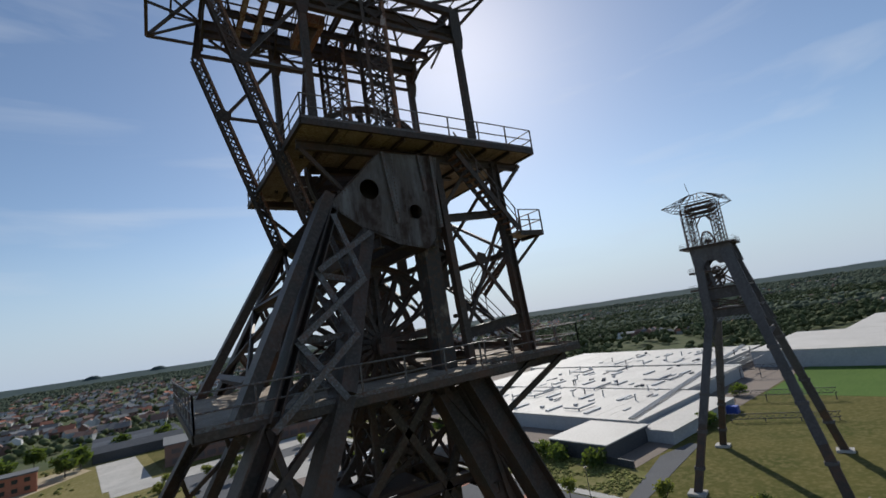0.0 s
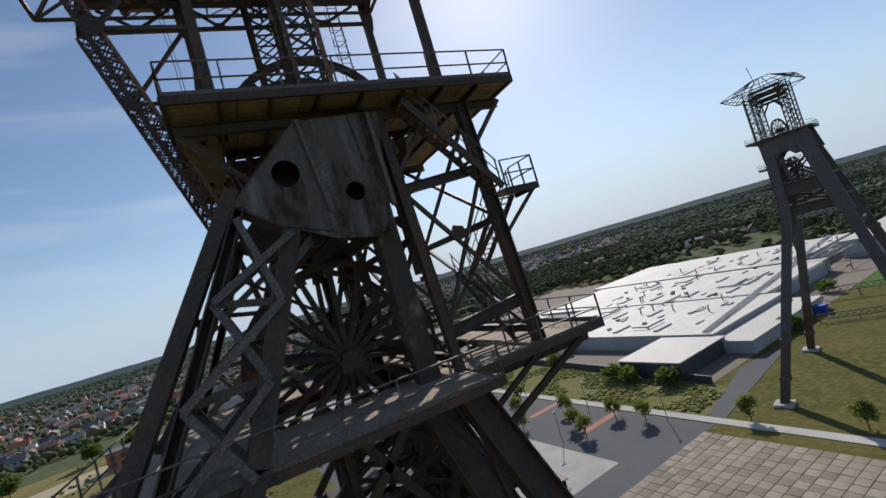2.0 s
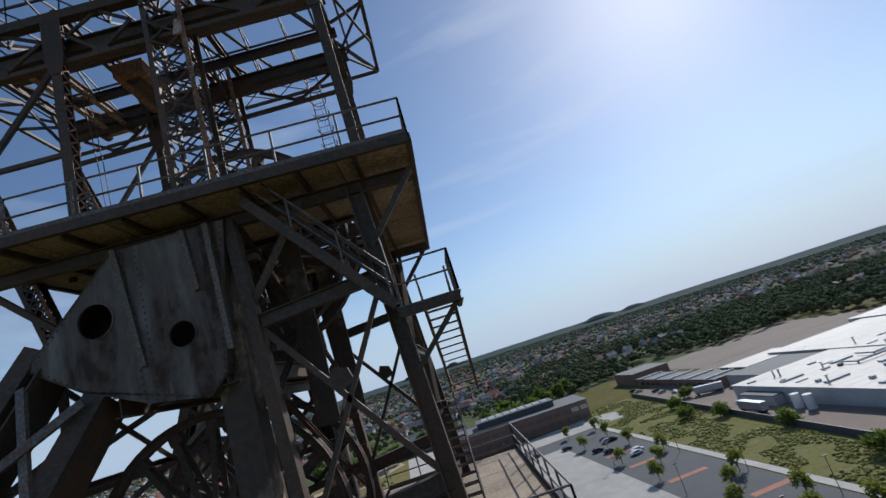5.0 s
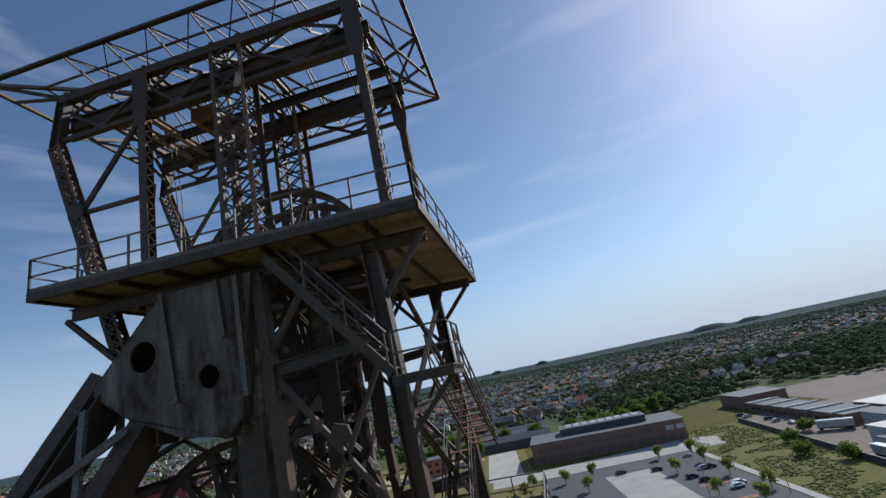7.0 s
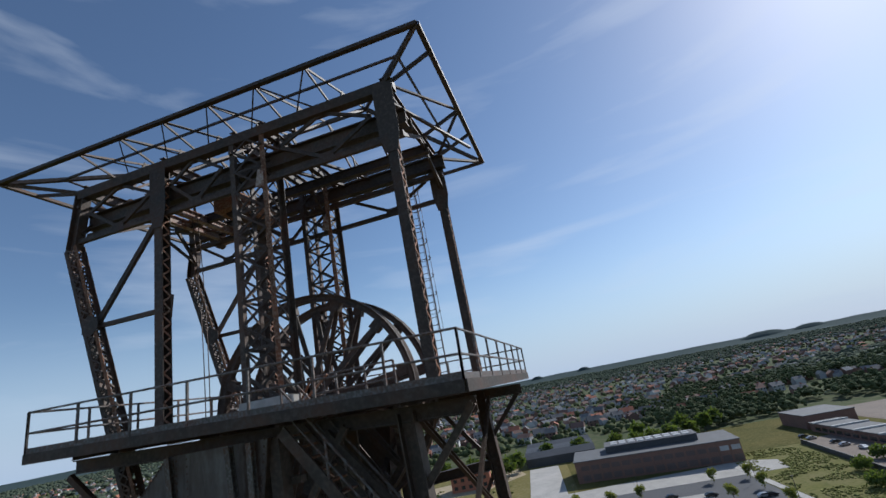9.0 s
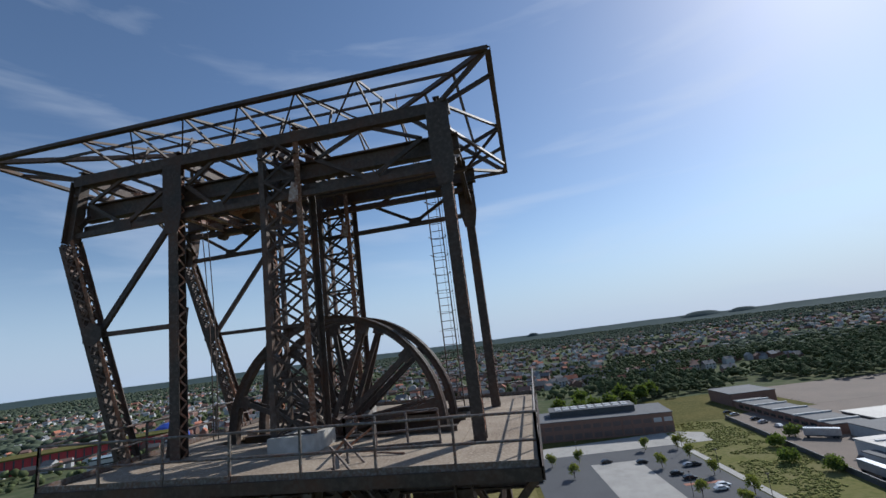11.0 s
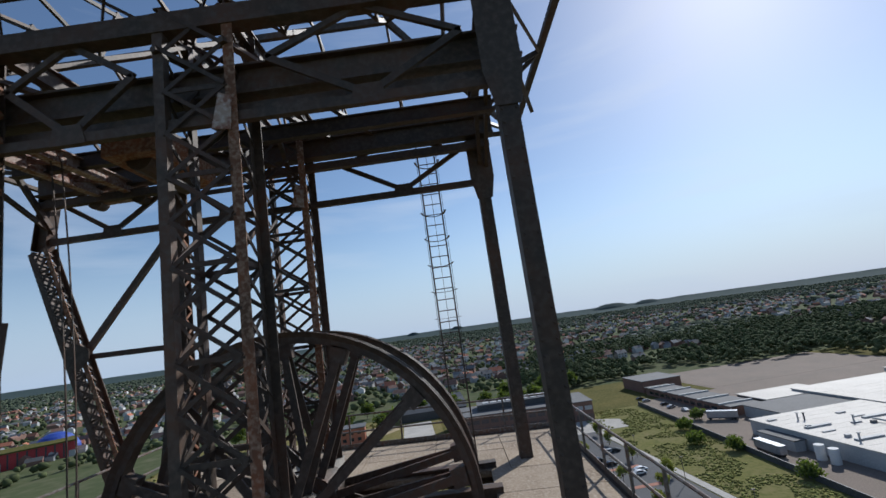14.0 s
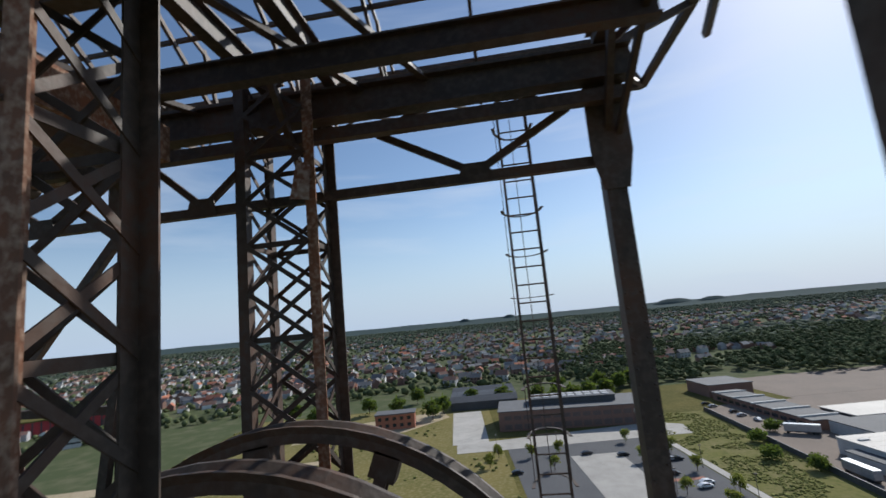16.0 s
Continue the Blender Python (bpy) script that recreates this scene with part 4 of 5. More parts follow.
# ---- the second headframe, taller and slimmer, on four box legs ----
def second_headframe():
    t = thing("headframe", "slender grey steel headframe on four box legs in dry grass", "headframe", at=(108, 58, 0), turn=-71)
    for s in (-1, 1):
        top, knee, foot = Vector((8.6, s * 3.6, 52)), Vector((8.4, s * 6.0, 34)), Vector((0.2, s * 17.9, GROUND))
        bar("shaft_leg", t, LEGM, top, knee, prof_box(1.1, 2.0))
        mid = lerp(knee, foot, 0.62)
        bar("shaft_leg", t, LEGM, knee, mid, prof_box(1.3, 1.7))
        bar("leg_shoe", t, STEEL, mid, foot, prof_box(1.25, 1.6), (0, 1, 0), "dark rusty lower leg")
        a, b = Vector((14.6, s * 3.6, 51.5)), Vector((27.0, s * 17.9, GROUND))
        c = lerp(a, b, 0.34)
        bar("strut_leg", t, LEGM, a, c, prof_box(1.2, 2.6))
        bar("strut_leg", t, LEGM, c, lerp(a, b, 0.8), prof_box(1.3, 1.9))
        bar("leg_shoe", t, STEEL, lerp(a, b, 0.8), b, prof_box(1.3, 1.8), (0, 1, 0), "dark rusty lower leg")
        for f in (0.45, 0.66, 0.86):
            p = lerp(a, b, f)
            bm = bmesh.new()
            box(bm, p.x - 1.2, p.y - 0.75, p.z - 0.35, p.x + 1.2, p.y + 0.75, p.z + 0.35)
            part("splice_plate", bm, LEGM, t)
            p = lerp(knee, foot, f)
            bm = bmesh.new()
            box(bm, p.x - 1.0, p.y - 0.75, p.z - 0.35, p.x + 1.0, p.y + 0.75, p.z + 0.35)
            part("splice_plate", bm, LEGM, t)
        for x, y in ((0.2, 17.9), (27.0, 17.9)):
            bm = bmesh.new()
            box(bm, x - 1.8, s * y - 1.6, GROUND, x + 1.8, s * y + 1.6, GROUND + 0.6)
            part("footing", bm, CONC, t)
        # head plates with arched opening
        for pts in ([(7.2, 52), (16.4, 52), (17.4, 47.2), (13.2, 47.0), (12.2, 48.2), (10.6, 48.2), (9.6, 47), (7.4, 47)],
                    [(7.6, 41.2), (18.2, 41.2), (19.2, 38.6), (7.6, 38.6)],
                    [(7.4, 36.2), (19.6, 36.2), (21.2, 31.6), (17.6, 34.2), (10.6, 34.2), (9.2, 32.2), (7.2, 32.2)]):
            bm = bmesh.new()
            plate(bm, pts, s * 4.4 - 0.06, s * 4.4 + 0.06)
            bmesh.ops.recalc_face_normals(bm, faces=bm.faces[:])
            part("gusset_plate", bm, LEGM, t)
        for x0, z0, x1, z1 in ((9, 47, 15.6, 41.4), (15.6, 47, 9, 41.4), (9, 38.4, 17, 36.2), (17, 38.4, 9, 36.2)):
            bar("cross_brace", t, STEEL, (x0, s * 4.2, z0), (x1, s * 4.2, z1), prof_box(0.2, 0.4))
        bar("arch_rib", t, LEGM, (10.4, s * 4.3, 46.6), (11.2, s * 4.3, 41.4), prof_box(0.4, 0.7))
    for x, z in ((8.4, 34), (8.5, 41), (16.6, 42), (20, 30)):
        bar("portal_beam", t, LEGM, (x, -5.6, z), (x, 5.6, z), prof_i(0.5, 1.0, 0.06), (1, 0, 0))
    for z0, z1 in ((33, 22),):
        bar("portal_brace", t, LEGM, (8, -6.2, z0), (5.6, 9.8, z1), prof_box(0.35, 0.35))
        bar("portal_brace", t, LEGM, (8, 6.2, z0), (5.6, -9.8, z1), prof_box(0.35, 0.35))
    # platforms with railings
    for x0, x1, y, z in ((5.2, 17.4, 5.4, 52.0), (6.0, 13.0, 5.0, 45.6), (5.4, 18.2, 5.0, 41.3), (7.6, 19.4, 5.0, 36.2)):
        bm = bmesh.new()
        box(bm, x0, -y, z - 0.35, x1, y, z)
        part("deck", bm, STEEL, t)
        for a, b in (((x0, -y), (x1, -y)), ((x1, -y), (x1, y)), ((x1, y), (x0, y)), ((x0, y), (x0, -y))):
            railing(t, (*a, z), (*b, z), 1.1, 1.8)
    bm = bmesh.new()
    for i in range(9):
        prism(bm, (9.8 + i * 0.9, -4.6, 33.2), (10.7 + i * 0.9, -4.6, 34.1), prof_box(0.05, 0.16))
        prism(bm, (10.7 + i * 0.9, -4.6, 33.2), (9.8 + i * 0.9, -4.6, 34.1), prof_box(0.05, 0.16))
    part("lattice_girder", bm, WALLG, t, kind="stuff")
    # laced cage columns
    for x in (8.0, 14.2):
        laced_box("cage_column", t, (x, 0, 52), (x, 0, 63.2), 1.8, 5.6, 1.15, (STEEL, RAILM), 0.24, 0.13)
        for y in (-1.4, 1.4):
            bar("cage_post", t, STEEL, (x, y, 52), (x, y, 63.2), prof_box(0.2, 0.2))
    for z in (60.2, 61.4, 62.8):
        for y in (-2.8, 2.8):
            bar("cage_girder", t, STEEL, (8, y, z), (14.2, y, z), prof_i(0.3, 0.5, 0.05))
    for y in (-2.8, 2.8):
        bar("knee_brace", t, STEEL, (8.8, y, 57.8), (10.4, y, 60.2), prof_box(0.2, 0.3))
        bar("knee_brace", t, STEEL, (13.4, y, 57.8), (11.8, y, 60.2), prof_box(0.2, 0.3))
    # hipped roof frame and antenna
    x0, x1, ye, ze, zr, r0, r1 = 3.4, 17.6, 6.6, 63.0, 66.0, 9.0, 12.4
    for a, b in (((x0, -ye), (x1, -ye)), ((x1, -ye), (x1, ye)), ((x1, ye), (x0, ye)), ((x0, ye), (x0, -ye))):
        bar("eave_beam", t, STEEL, (*a, ze), (*b, ze), prof_box(0.14, 0.2))
        for f in (0.4,):
            q = [(x0 + (r0 - x0) * f if p[0] == x0 else x1 - (x1 - r1) * f, p[1] * (1 - f)) for p in (a, b)]
            bar("purlin", t, STEEL, (*q[0], ze + 3 * f), (*q[1], ze + 3 * f), prof_box(0.1, 0.14))
    bar("ridge", t, STEEL, (r0, 0, zr), (r1, 0, zr), prof_box(0.12, 0.18))
    for i in range(6):
        f = i / 5
        for s in (-1, 1):
            bar("rafter", t, STEEL, (x0 + (x1 - x0) * f, s * ye, ze), (r0 + (r1 - r0) * f, 0, zr), prof_box(0.1, 0.14))
            bar("roof_strut", t, STEEL, (x0 + (x1 - x0) * f, s * ye, ze), (8 + 6.2 * f, s * 2.8, 61.4), prof_box(0.1, 0.13))
    for f in (-0.5, 0, 0.5):
        bar("rafter", t, STEEL, (x0, f * ye, ze), (r0, 0, zr), prof_box(0.1, 0.14))
        bar("rafter", t, STEEL, (x1, f * ye, ze), (r1, 0, zr), prof_box(0.1, 0.14))
    bm = bmesh.new()
    tube(bm, (9.4, 0, zr), (8.9, 0, 69.4), 0.06)
    part("antenna", bm, RAILM, t)
    bm = bmesh.new()
    for s in (-0.35, 0.35):
        tube(bm, (6.2, s, 52), (6.2, s, 62.6), 0.06)
    for i in range(24):
        tube(bm, (6.2, -0.35, 52.4 + i * 0.43), (6.2, 0.35, 52.4 + i * 0.43), 0.05)
    part("ladder", bm, STEEL, t)
    return t


second_headframe()
frame2 = pose(108, 58, 0, 0, 0, -71)
for c in ((11.2, 0, 53.2), (11.6, 0, 44.0)):
    w2 = wheel("rope_wheel", (0, 0, 0), 2.7, 12, "rope wheel in the slender grey headframe", "rope wheels of the second headframe")
    w2.matrix_world = frame2 @ Matrix.Translation(c) @ pose(0, 0, 0, 0, 0, 68)


# ---- landscape ----
SITE = pose(0, 0, 0, 0, 0, 6.2)


def site(u, v, z=GROUND):
    return SITE @ Vector((u, v, z))


def sheet(name, pts, mat, lift, label, category, kind="structure"):
    """A flat patch of ground laid a little above the plain, from site coordinates."""
    bm = bmesh.new()
    top = [bm.verts.new(site(u, v, GROUND + lift)) for u, v in pts]
    low = [bm.verts.new(site(u, v, GROUND - 0.2)) for u, v in pts]
    bm.faces.new(top)
    for i in range(len(pts)):
        j = (i + 1) % len(pts)
        bm.faces.new((top[j], top[i], low[i], low[j]))
    bmesh.ops.recalc_face_normals(bm, faces=bm.faces[:])
    return tagged(part(name, bm, mat), label, category, kind=kind)


def rect(u0, v0, u1, v1):
    return [(u0, v0), (u1, v0), (u1, v1), (u0, v1)]


# the plain, one sheet to the horizon
bm = bmesh.new()
rings, prev = (0, 150, 400, 900, 1800, 3200, 4700), None
for r in rings:
    cur = [bm.verts.new((r * math.cos(a), r * math.sin(a), GROUND)) for a in [2 * math.pi * i / 48 for i in range(48)]] if r else [bm.verts.new((0, 0, GROUND))]
    if prev:
        for i in range(48):
            j = (i + 1) % 48
            if len(prev) == 1:
                bm.faces.new((prev[0], cur[i], cur[j]))
            else:
                bm.faces.new((prev[i], cur[i], cur[j], prev[j]))
    prev = cur
tagged(part("ground", bm, PLAIN), "flat green wooded plain reaching the horizon", "ground", kind="structure")
# far wooded ridge and spoil heaps on the horizon, coloured with blue haze
bm = bmesh.new()
N = 360
for k in range(3):
    R = 3300 + k * 420
    low = [bm.verts.new((R * math.cos(2 * math.pi * i / N), R * math.sin(2 * math.pi * i / N), GROUND)) for i in range(N)]
    top = []
    for i in range(N):
        a = 2 * math.pi * i / N
        h = 12 + k * 11 + 4 * noise.noise((3 * math.cos(a) * 4, 3 * math.sin(a) * 4, k)) + 3 * noise.noise((40 * math.cos(a), 40 * math.sin(a), k))
        top.append(bm.verts.new(((R + 240) * math.cos(a), (R + 240) * math.sin(a), GROUND + h)))
    for i in range(N):
        j = (i + 1) % N
        bm.faces.new((low[i], low[j], top[j], top[i]))
tagged(part("backdrop", bm, HAZE_RIDGE), "distant dark wooded ridge along the horizon, blue haze in its colour", "distant woods", kind="structure")


def heap(az, width, height):
    c = Vector((4000 * math.sin(radians(az)), 4000 * math.cos(radians(az)), GROUND))
    bm = bmesh.new()
    rows = []
    for k, (f, h) in enumerate(((1, 0), (0.7, 0.55), (0.45, 0.85), (0.25, 1.0))):
        rows.append([bm.verts.new(c + Vector((math.cos(a) * width * f, math.sin(a) * width * f * 0.7, h * height + 2 * noise.noise((a, k, az))))) for a in [2 * math.pi * i / 20 for i in range(20)]])
    for a, b in zip(rows, rows[1:]):
        for i in range(20):
            bm.faces.new((a[i], a[(i + 1) % 20], b[(i + 1) % 20], b[i]))
    bm.faces.new(rows[-1])
    tagged(part("hill", bm, HAZE_RIDGE), "distant overgrown spoil heap on the horizon, blue haze in its colour", "hill", "spoil heaps")


for az, w, h in ((-5.0, 80, 46), (0.4, 85, 48), (18.7, 200, 54), (22.5, 150, 46)):
    heap(az, w, h)

sheet("meadow", rect(-140, -260, 330, 330), GRASS, 0.02, "dry yellowish grass of the old mine site", "grass")
sheet("dry_meadow", rect(-138, 150, 18, 328), DRYG, 0.05, "yellow dry meadow round the small brick house", "grass")
sheet("lawn", rect(200, 20, 300, 61), LAWN, 0.06, "fresh green lawn beside the factory", "lawn")
sheet("scrub", [(87, 54), (103.5, 54), (105, 66), (124.5, 250), (87, 250)], SCRUB, 0.06, "rough green scrub strip along the yard wall", "scrub")
sheet("car_park", rect(20, 50, 83.5, 214), ASPH, 0.06, "dark asphalt car park and street", "road")
sheet("pavement", rect(84, -40, 86.6, 232), CONC, 0.16, "pale concrete pavement with a raised kerb", "pavement")
sheet("concrete_pad", rect(43, 58, 62, 195), CONC, 0.1, "pale concrete pad in the car park", "pavement")
sheet("concrete_road", [(-2, 212), (100, 212), (103, 228), (92, 236), (-2, 226)], CONC, 0.12, "pale concrete road in front of the brick hall", "road")
sheet("concrete_yard", rect(-4, 226, 13, 300), CONC, 0.13, "pale concrete yard beside the brick hall", "pavement")
sheet("dark_lane", [(86.8, 49.5), (131, 56), (131, 59), (117, 61), (86.8, 53.5)], ASPH, 0.1, "dark narrow lane between scrub and grass", "road")
sheet("car_park", rect(178, 262, 290, 312), BRICKPAVE, 0.12, "brown empty car park behind the factory", "pavement")
sheet("factory_yard", [(105.8, 62), (300, 62), (300, 330), (176, 330), (176, 258), (138, 258), (125.2, 252)], BRICKPAVE, 0.08, "brown paved factory yard", "pavement")
sheet("sandy_path", [(-90, 255), (-30, 262), (-6, 290), (-12, 310), (-90, 285)], SAND, 0.09, "bare sandy ground by the small brick house", "path")
sheet("sandy_path", [(-300, 170), (-60, 215), (-60, 221), (-300, 190)], SAND, 0.09, "bare sandy track through the grass", "path")
for k, (u, v) in enumerate(((66, 160), (66, 142), (66, 120), (72, 96), (70, 74))):
    sheet("red_bay", rect(u, v, u + 12, v + 2.2), REDPAVE, 0.1, "red paved strip in the car park", "pavement")


def gable_house(c, w, d, h, rh, turn, wall, roof_mat, label, group, storeys=2):
    t = thing("house", label, "house", group, at=(c[0], c[1], GROUND), turn=turn)
    bm = bmesh.new()
    box(bm, -w / 2, -d / 2, 0, w / 2, d / 2, h)
    part("wall", bm, wall, t)
    bm = bmesh.new()
    o = 0.4
    a = [bm.verts.new(p) for p in ((-w / 2 - o, -d / 2 - o, h - 0.2), (w / 2 + o, -d / 2 - o, h - 0.2), (w / 2 + o, d / 2 + o, h - 0.2), (-w / 2 - o, d / 2 + o, h - 0.2), (-w / 2 - o, 0, h + rh), (w / 2 + o, 0, h + rh))]
    for q in ((0, 1, 5, 4), (2, 3, 4, 5), (0, 4, 3), (1, 2, 5), (3, 2, 1, 0)):
        bm.faces.new([a[i] for i in q])
    part("roof", bm, roof_mat, t)
    bm = bmesh.new()
    box(bm, w * 0.2, -0.4, h + rh * 0.5, w * 0.2 + 0.7, 0.4, h + rh + 0.9)
    part("chimney", bm, ORANGE, t)
    for s in range(storeys):
        for i in range(3):
            x = -w / 2 + w * (i + 0.5) / 3
            bm = bmesh.new()
            box(bm, x - 0.6, -d / 2 - 0.03, 0.9 + s * 2.7, x + 0.6, -d / 2 + 0.1, 2.2 + s * 2.7)
            part("window", bm, GLASSD, t)
    return t


def blob(rng, n=1):
    """Unit icosahedron-like clump as arrays."""
    p = (1 + 5 ** 0.5) / 2
    v = np.array([(-1, p, 0), (1, p, 0), (-1, -p, 0), (1, -p, 0), (0, -1, p), (0, 1, p), (0, -1, -p), (0, 1, -p), (p, 0, -1), (p, 0, 1), (-p, 0, -1), (-p, 0, 1)], float)
    v /= np.linalg.norm(v[0])
    f = [(0, 11, 5), (0, 5, 1), (0, 1, 7), (0, 7, 10), (0, 10, 11), (1, 5, 9), (5, 11, 4), (11, 10, 2), (10, 7, 6), (7, 1, 8), (3, 9, 4), (3, 4, 2), (3, 2, 6), (3, 6, 8), (3, 8, 9), (4, 9, 5), (2, 4, 11), (6, 2, 10), (8, 6, 7), (9, 8, 1)]
    return v, np.array(f)


BV, BF = blob(None)


def clumps(name, centres, sizes, mat, rng, squash=0.85):
    """Many rough leaf clumps as one mesh."""
    n = len(centres)
    centres, sizes = np.asarray(centres, float), np.asarray(sizes, float)
    v = BV[None] * (1 + rng.uniform(-0.35, 0.35, (n, 12, 1)))
    v = v * sizes[:, None, None] * np.array([1, 1, squash])
    ang = rng.uniform(0, 6.28, n)
    c, s = np.cos(ang)[:, None], np.sin(ang)[:, None]
    x, y = v[..., 0] * c - v[..., 1] * s, v[..., 0] * s + v[..., 1] * c
    v = np.stack([x, y, v[..., 2]], -1) + centres[:, None, :]
    f = (BF[None] + (np.arange(n) * 12)[:, None, None]).reshape(-1, 3)
    me = bpy.data.meshes.new(name)
    me.from_pydata(v.reshape(-1, 3).tolist(), [], f.tolist())
    me.polygons.foreach_set("use_smooth", [True] * len(f))
    me.materials.append(mat)
    return new(name, me)


rng = np.random.default_rng(5)
TREE_KINDS = []


def make_tree(h, spread, mat, label, seed, count=420):
    """A tree: tapered trunk with limbs, and a crown of leaf cards in uneven clumps."""
    r = np.random.default_rng(seed)
    t = thing("tree", label, "tree", "trees")
    bm = bmesh.new()
    prism(bm, (0, 0, 0), (0, 0, h * 0.45), [(0.022 * h * math.cos(k), 0.022 * h * math.sin(k)) for k in np.arange(0, 6.28, 0.9)])
    ends = []
    for i in range(11):
        a = i * 2.4 + r.uniform(-0.3, 0.3)
        e = Vector((math.cos(a) * spread * r.uniform(0.35, 0.7), math.sin(a) * spread * r.uniform(0.35, 0.7), h * r.uniform(0.38, 0.86)))
        prism(bm, (0, 0, h * r.uniform(0.2, 0.4)), e, prof_box(0.012 * h, 0.012 * h))
        ends.append(e)
    ends.append(Vector((0, 0, h * 0.88)))
    part("trunk", bm, BARK, t)
    vs, fs = [], []
    for i in range(count):
        e = ends[i % len(ends)]
        d = r.normal(0, 1, 3)
        d /= np.linalg.norm(d)
        q = np.array(e) + d * spread * 0.55 * r.uniform(0.2, 1.0) * np.array([1, 1, 0.9])
        s = spread * r.uniform(0.09, 0.19)
        u = r.normal(0, 1, 3)
        u /= np.linalg.norm(u)
        w = np.cross(u, r.normal(0, 1, 3))
        w /= np.linalg.norm(w)
        b = len(vs)
        vs += [tuple(q - u * s), tuple(q + w * s * 0.7), tuple(q + u * s), tuple(q - w * s * 0.7)]
        fs.append((b, b + 1, b + 2, b + 3))
    me = bpy.data.meshes.new("crown")
    me.from_pydata(vs, [], fs)
    me.materials.append(mat)
    c = new("crown", me)
    c.parent = t
    return t


def plant(src, u, v, scale, turn):
    p = site(u, v)
    return copy_thing(src, Matrix.Translation(p) @ pose(0, 0, 0, 0, 0, turn))


young = make_tree(5.4, 2.1, LEAFY, "young street tree with a light yellow-green crown", 3, 620)
young.matrix_world = Matrix.Translation(site(78, 88))
broad = make_tree(11.0, 5.2, LEAF, "full green broadleaf tree in leaf", 8, 900)
broad.matrix_world = Matrix.Translation(site(70, 300))
bush = make_tree(4.2, 3.4, LEAF, "rounded green bush on rough grass", 12, 520)
bush.matrix_world = Matrix.Translation(site(103, 92))
for u, v in ((68, 72), (72, 80), (80, 74), (79, 64), (66, 92), (72, 104), (80, 112), (66, 124), (73, 136), (80, 146), (66, 150), (79, 168), (66, 182), (80, 190), (40, 200), (28, 198), (16, 200), (10, 190), (34, 180), (88, 44), (89, 26), (90, 8), (82, 206), (70, 208)):
    plant(young, u + rng.uniform(-1, 1), v + rng.uniform(-1, 1), 1, rng.uniform(0, 360))
for u, v in ((102, 84), (111, 125), (112.5, 160), (106, 172), (115, 190), (102, 74), (150, 60), (196, 66), (128, 205)):
    plant(bush, u + rng.uniform(-1, 1), v + rng.uniform(-2, 2), 1, rng.uniform(0, 360))
for u, v in ((60, 300), (82, 306), (95, 312), (50, 310), (30, 318), (8, 320), (-10, 300), (-16, 288), (-40, 310), (-60, 320), (110, 330), (120, 340), (100, 345), (70, 340), (-90, 300), (-110, 320), (-30, 345)):
    plant(broad, u, v, 1, rng.uniform(0, 360))

# woods: many crowns, as stuff
def woods(name, n, fn, label, smin=3.5, smax=7.5, mat=LEAFD, rise=(0.6, 1.5), squash=0.85):
    cs, ss = [], []
    while len(cs) < n:
        p = fn()
        if p is None:
            continue
        s = rng.uniform(smin, smax)
        cs.append((p[0], p[1], GROUND + s * rng.uniform(*rise)))
        ss.append(s)
    ob = clumps(name, cs, ss, mat, rng, squash)
    tagged(ob, label, "woods", kind="stuff")


def crowns(name, trees, fn, label, per=8, radius=2.6, smin=0.9, smax=1.9):
    """Woods of uneven crowns, each a heap of small leaf clumps."""
    cs, ss, n = [], [], 0
    while n < trees:
        p = fn()
        if p is None:
            continue
        n += 1
        h, w = rng.uniform(4.5, 9.5), radius * rng.uniform(0.7, 1.4)
        for k in range(per):
            a, q = rng.uniform(0, 6.28), w * rng.uniform(0.1, 1.0)
            cs.append((p[0] + q * math.cos(a), p[1] + q * math.sin(a), GROUND + h * (1 - 0.4 * (q / w) ** 2) + rng.uniform(-1.3, 0.5)))
            ss.append(rng.uniform(smin, smax))
    ob = clumps(name, cs, ss, LEAFD, rng, 0.8)
    ob.data.polygons.foreach_set("use_smooth", [False] * len(ob.data.polygons))
    tagged(ob, label, "woods", kind="stuff")


def near_wood():
    u, v = rng.uniform(100, 620), rng.uniform(300, 640)
    if v < 335 and u < 190 or v < 322 and u < 300 or noise.noise((u * 0.012, v * 0.012, 1.0)) < -0.2:
        return None
    p = site(u, v)
    return (p.x, p.y)


def right_wood():
    u, v = rng.uniform(302, 1100), rng.uniform(-60, 620)
    if u < 434 and v < 90:
        return None
    if noise.noise((u * 0.01, v * 0.01, 7.0)) < -0.18:
        return None
    p = site(u, v)
    return (p.x, p.y)


def far_wood():
    a, r = rng.uniform(-1.2, 1.75), 650 + 2700 * rng.uniform(0, 1) ** 1.3
    if noise.noise((r * math.sin(a) * 0.004, r * math.cos(a) * 0.004, 3.0)) < (0.22 if a < 0.8 and r < 1700 else -0.28):
        return None
    return (r * math.sin(a), r * math.cos(a))


crowns("woods", 3600, near_wood, "dense dark green woods behind the factory", 8, 2.8, 0.9, 2.0)
crowns("woods", 3800, right_wood, "dense dark green woods beyond the factory", 7, 3.4, 1.2, 2.6)
# these far crowns carry their haze in the leaf colour
woods("woods", 52000, far_wood, "distant green woods and garden trees, pale haze in the leaf colour", 3.0, 7.0, HAZEW, (0.3, 0.9), 0.62)


def garden():
    a, r = rng.uniform(-1.2, 0.65), 390 + 1500 * rng.uniform(0, 1) ** 1.2
    x, y = r * math.sin(a), r * math.cos(a)
    return None if x > 125 and y < 640 else (x, y)


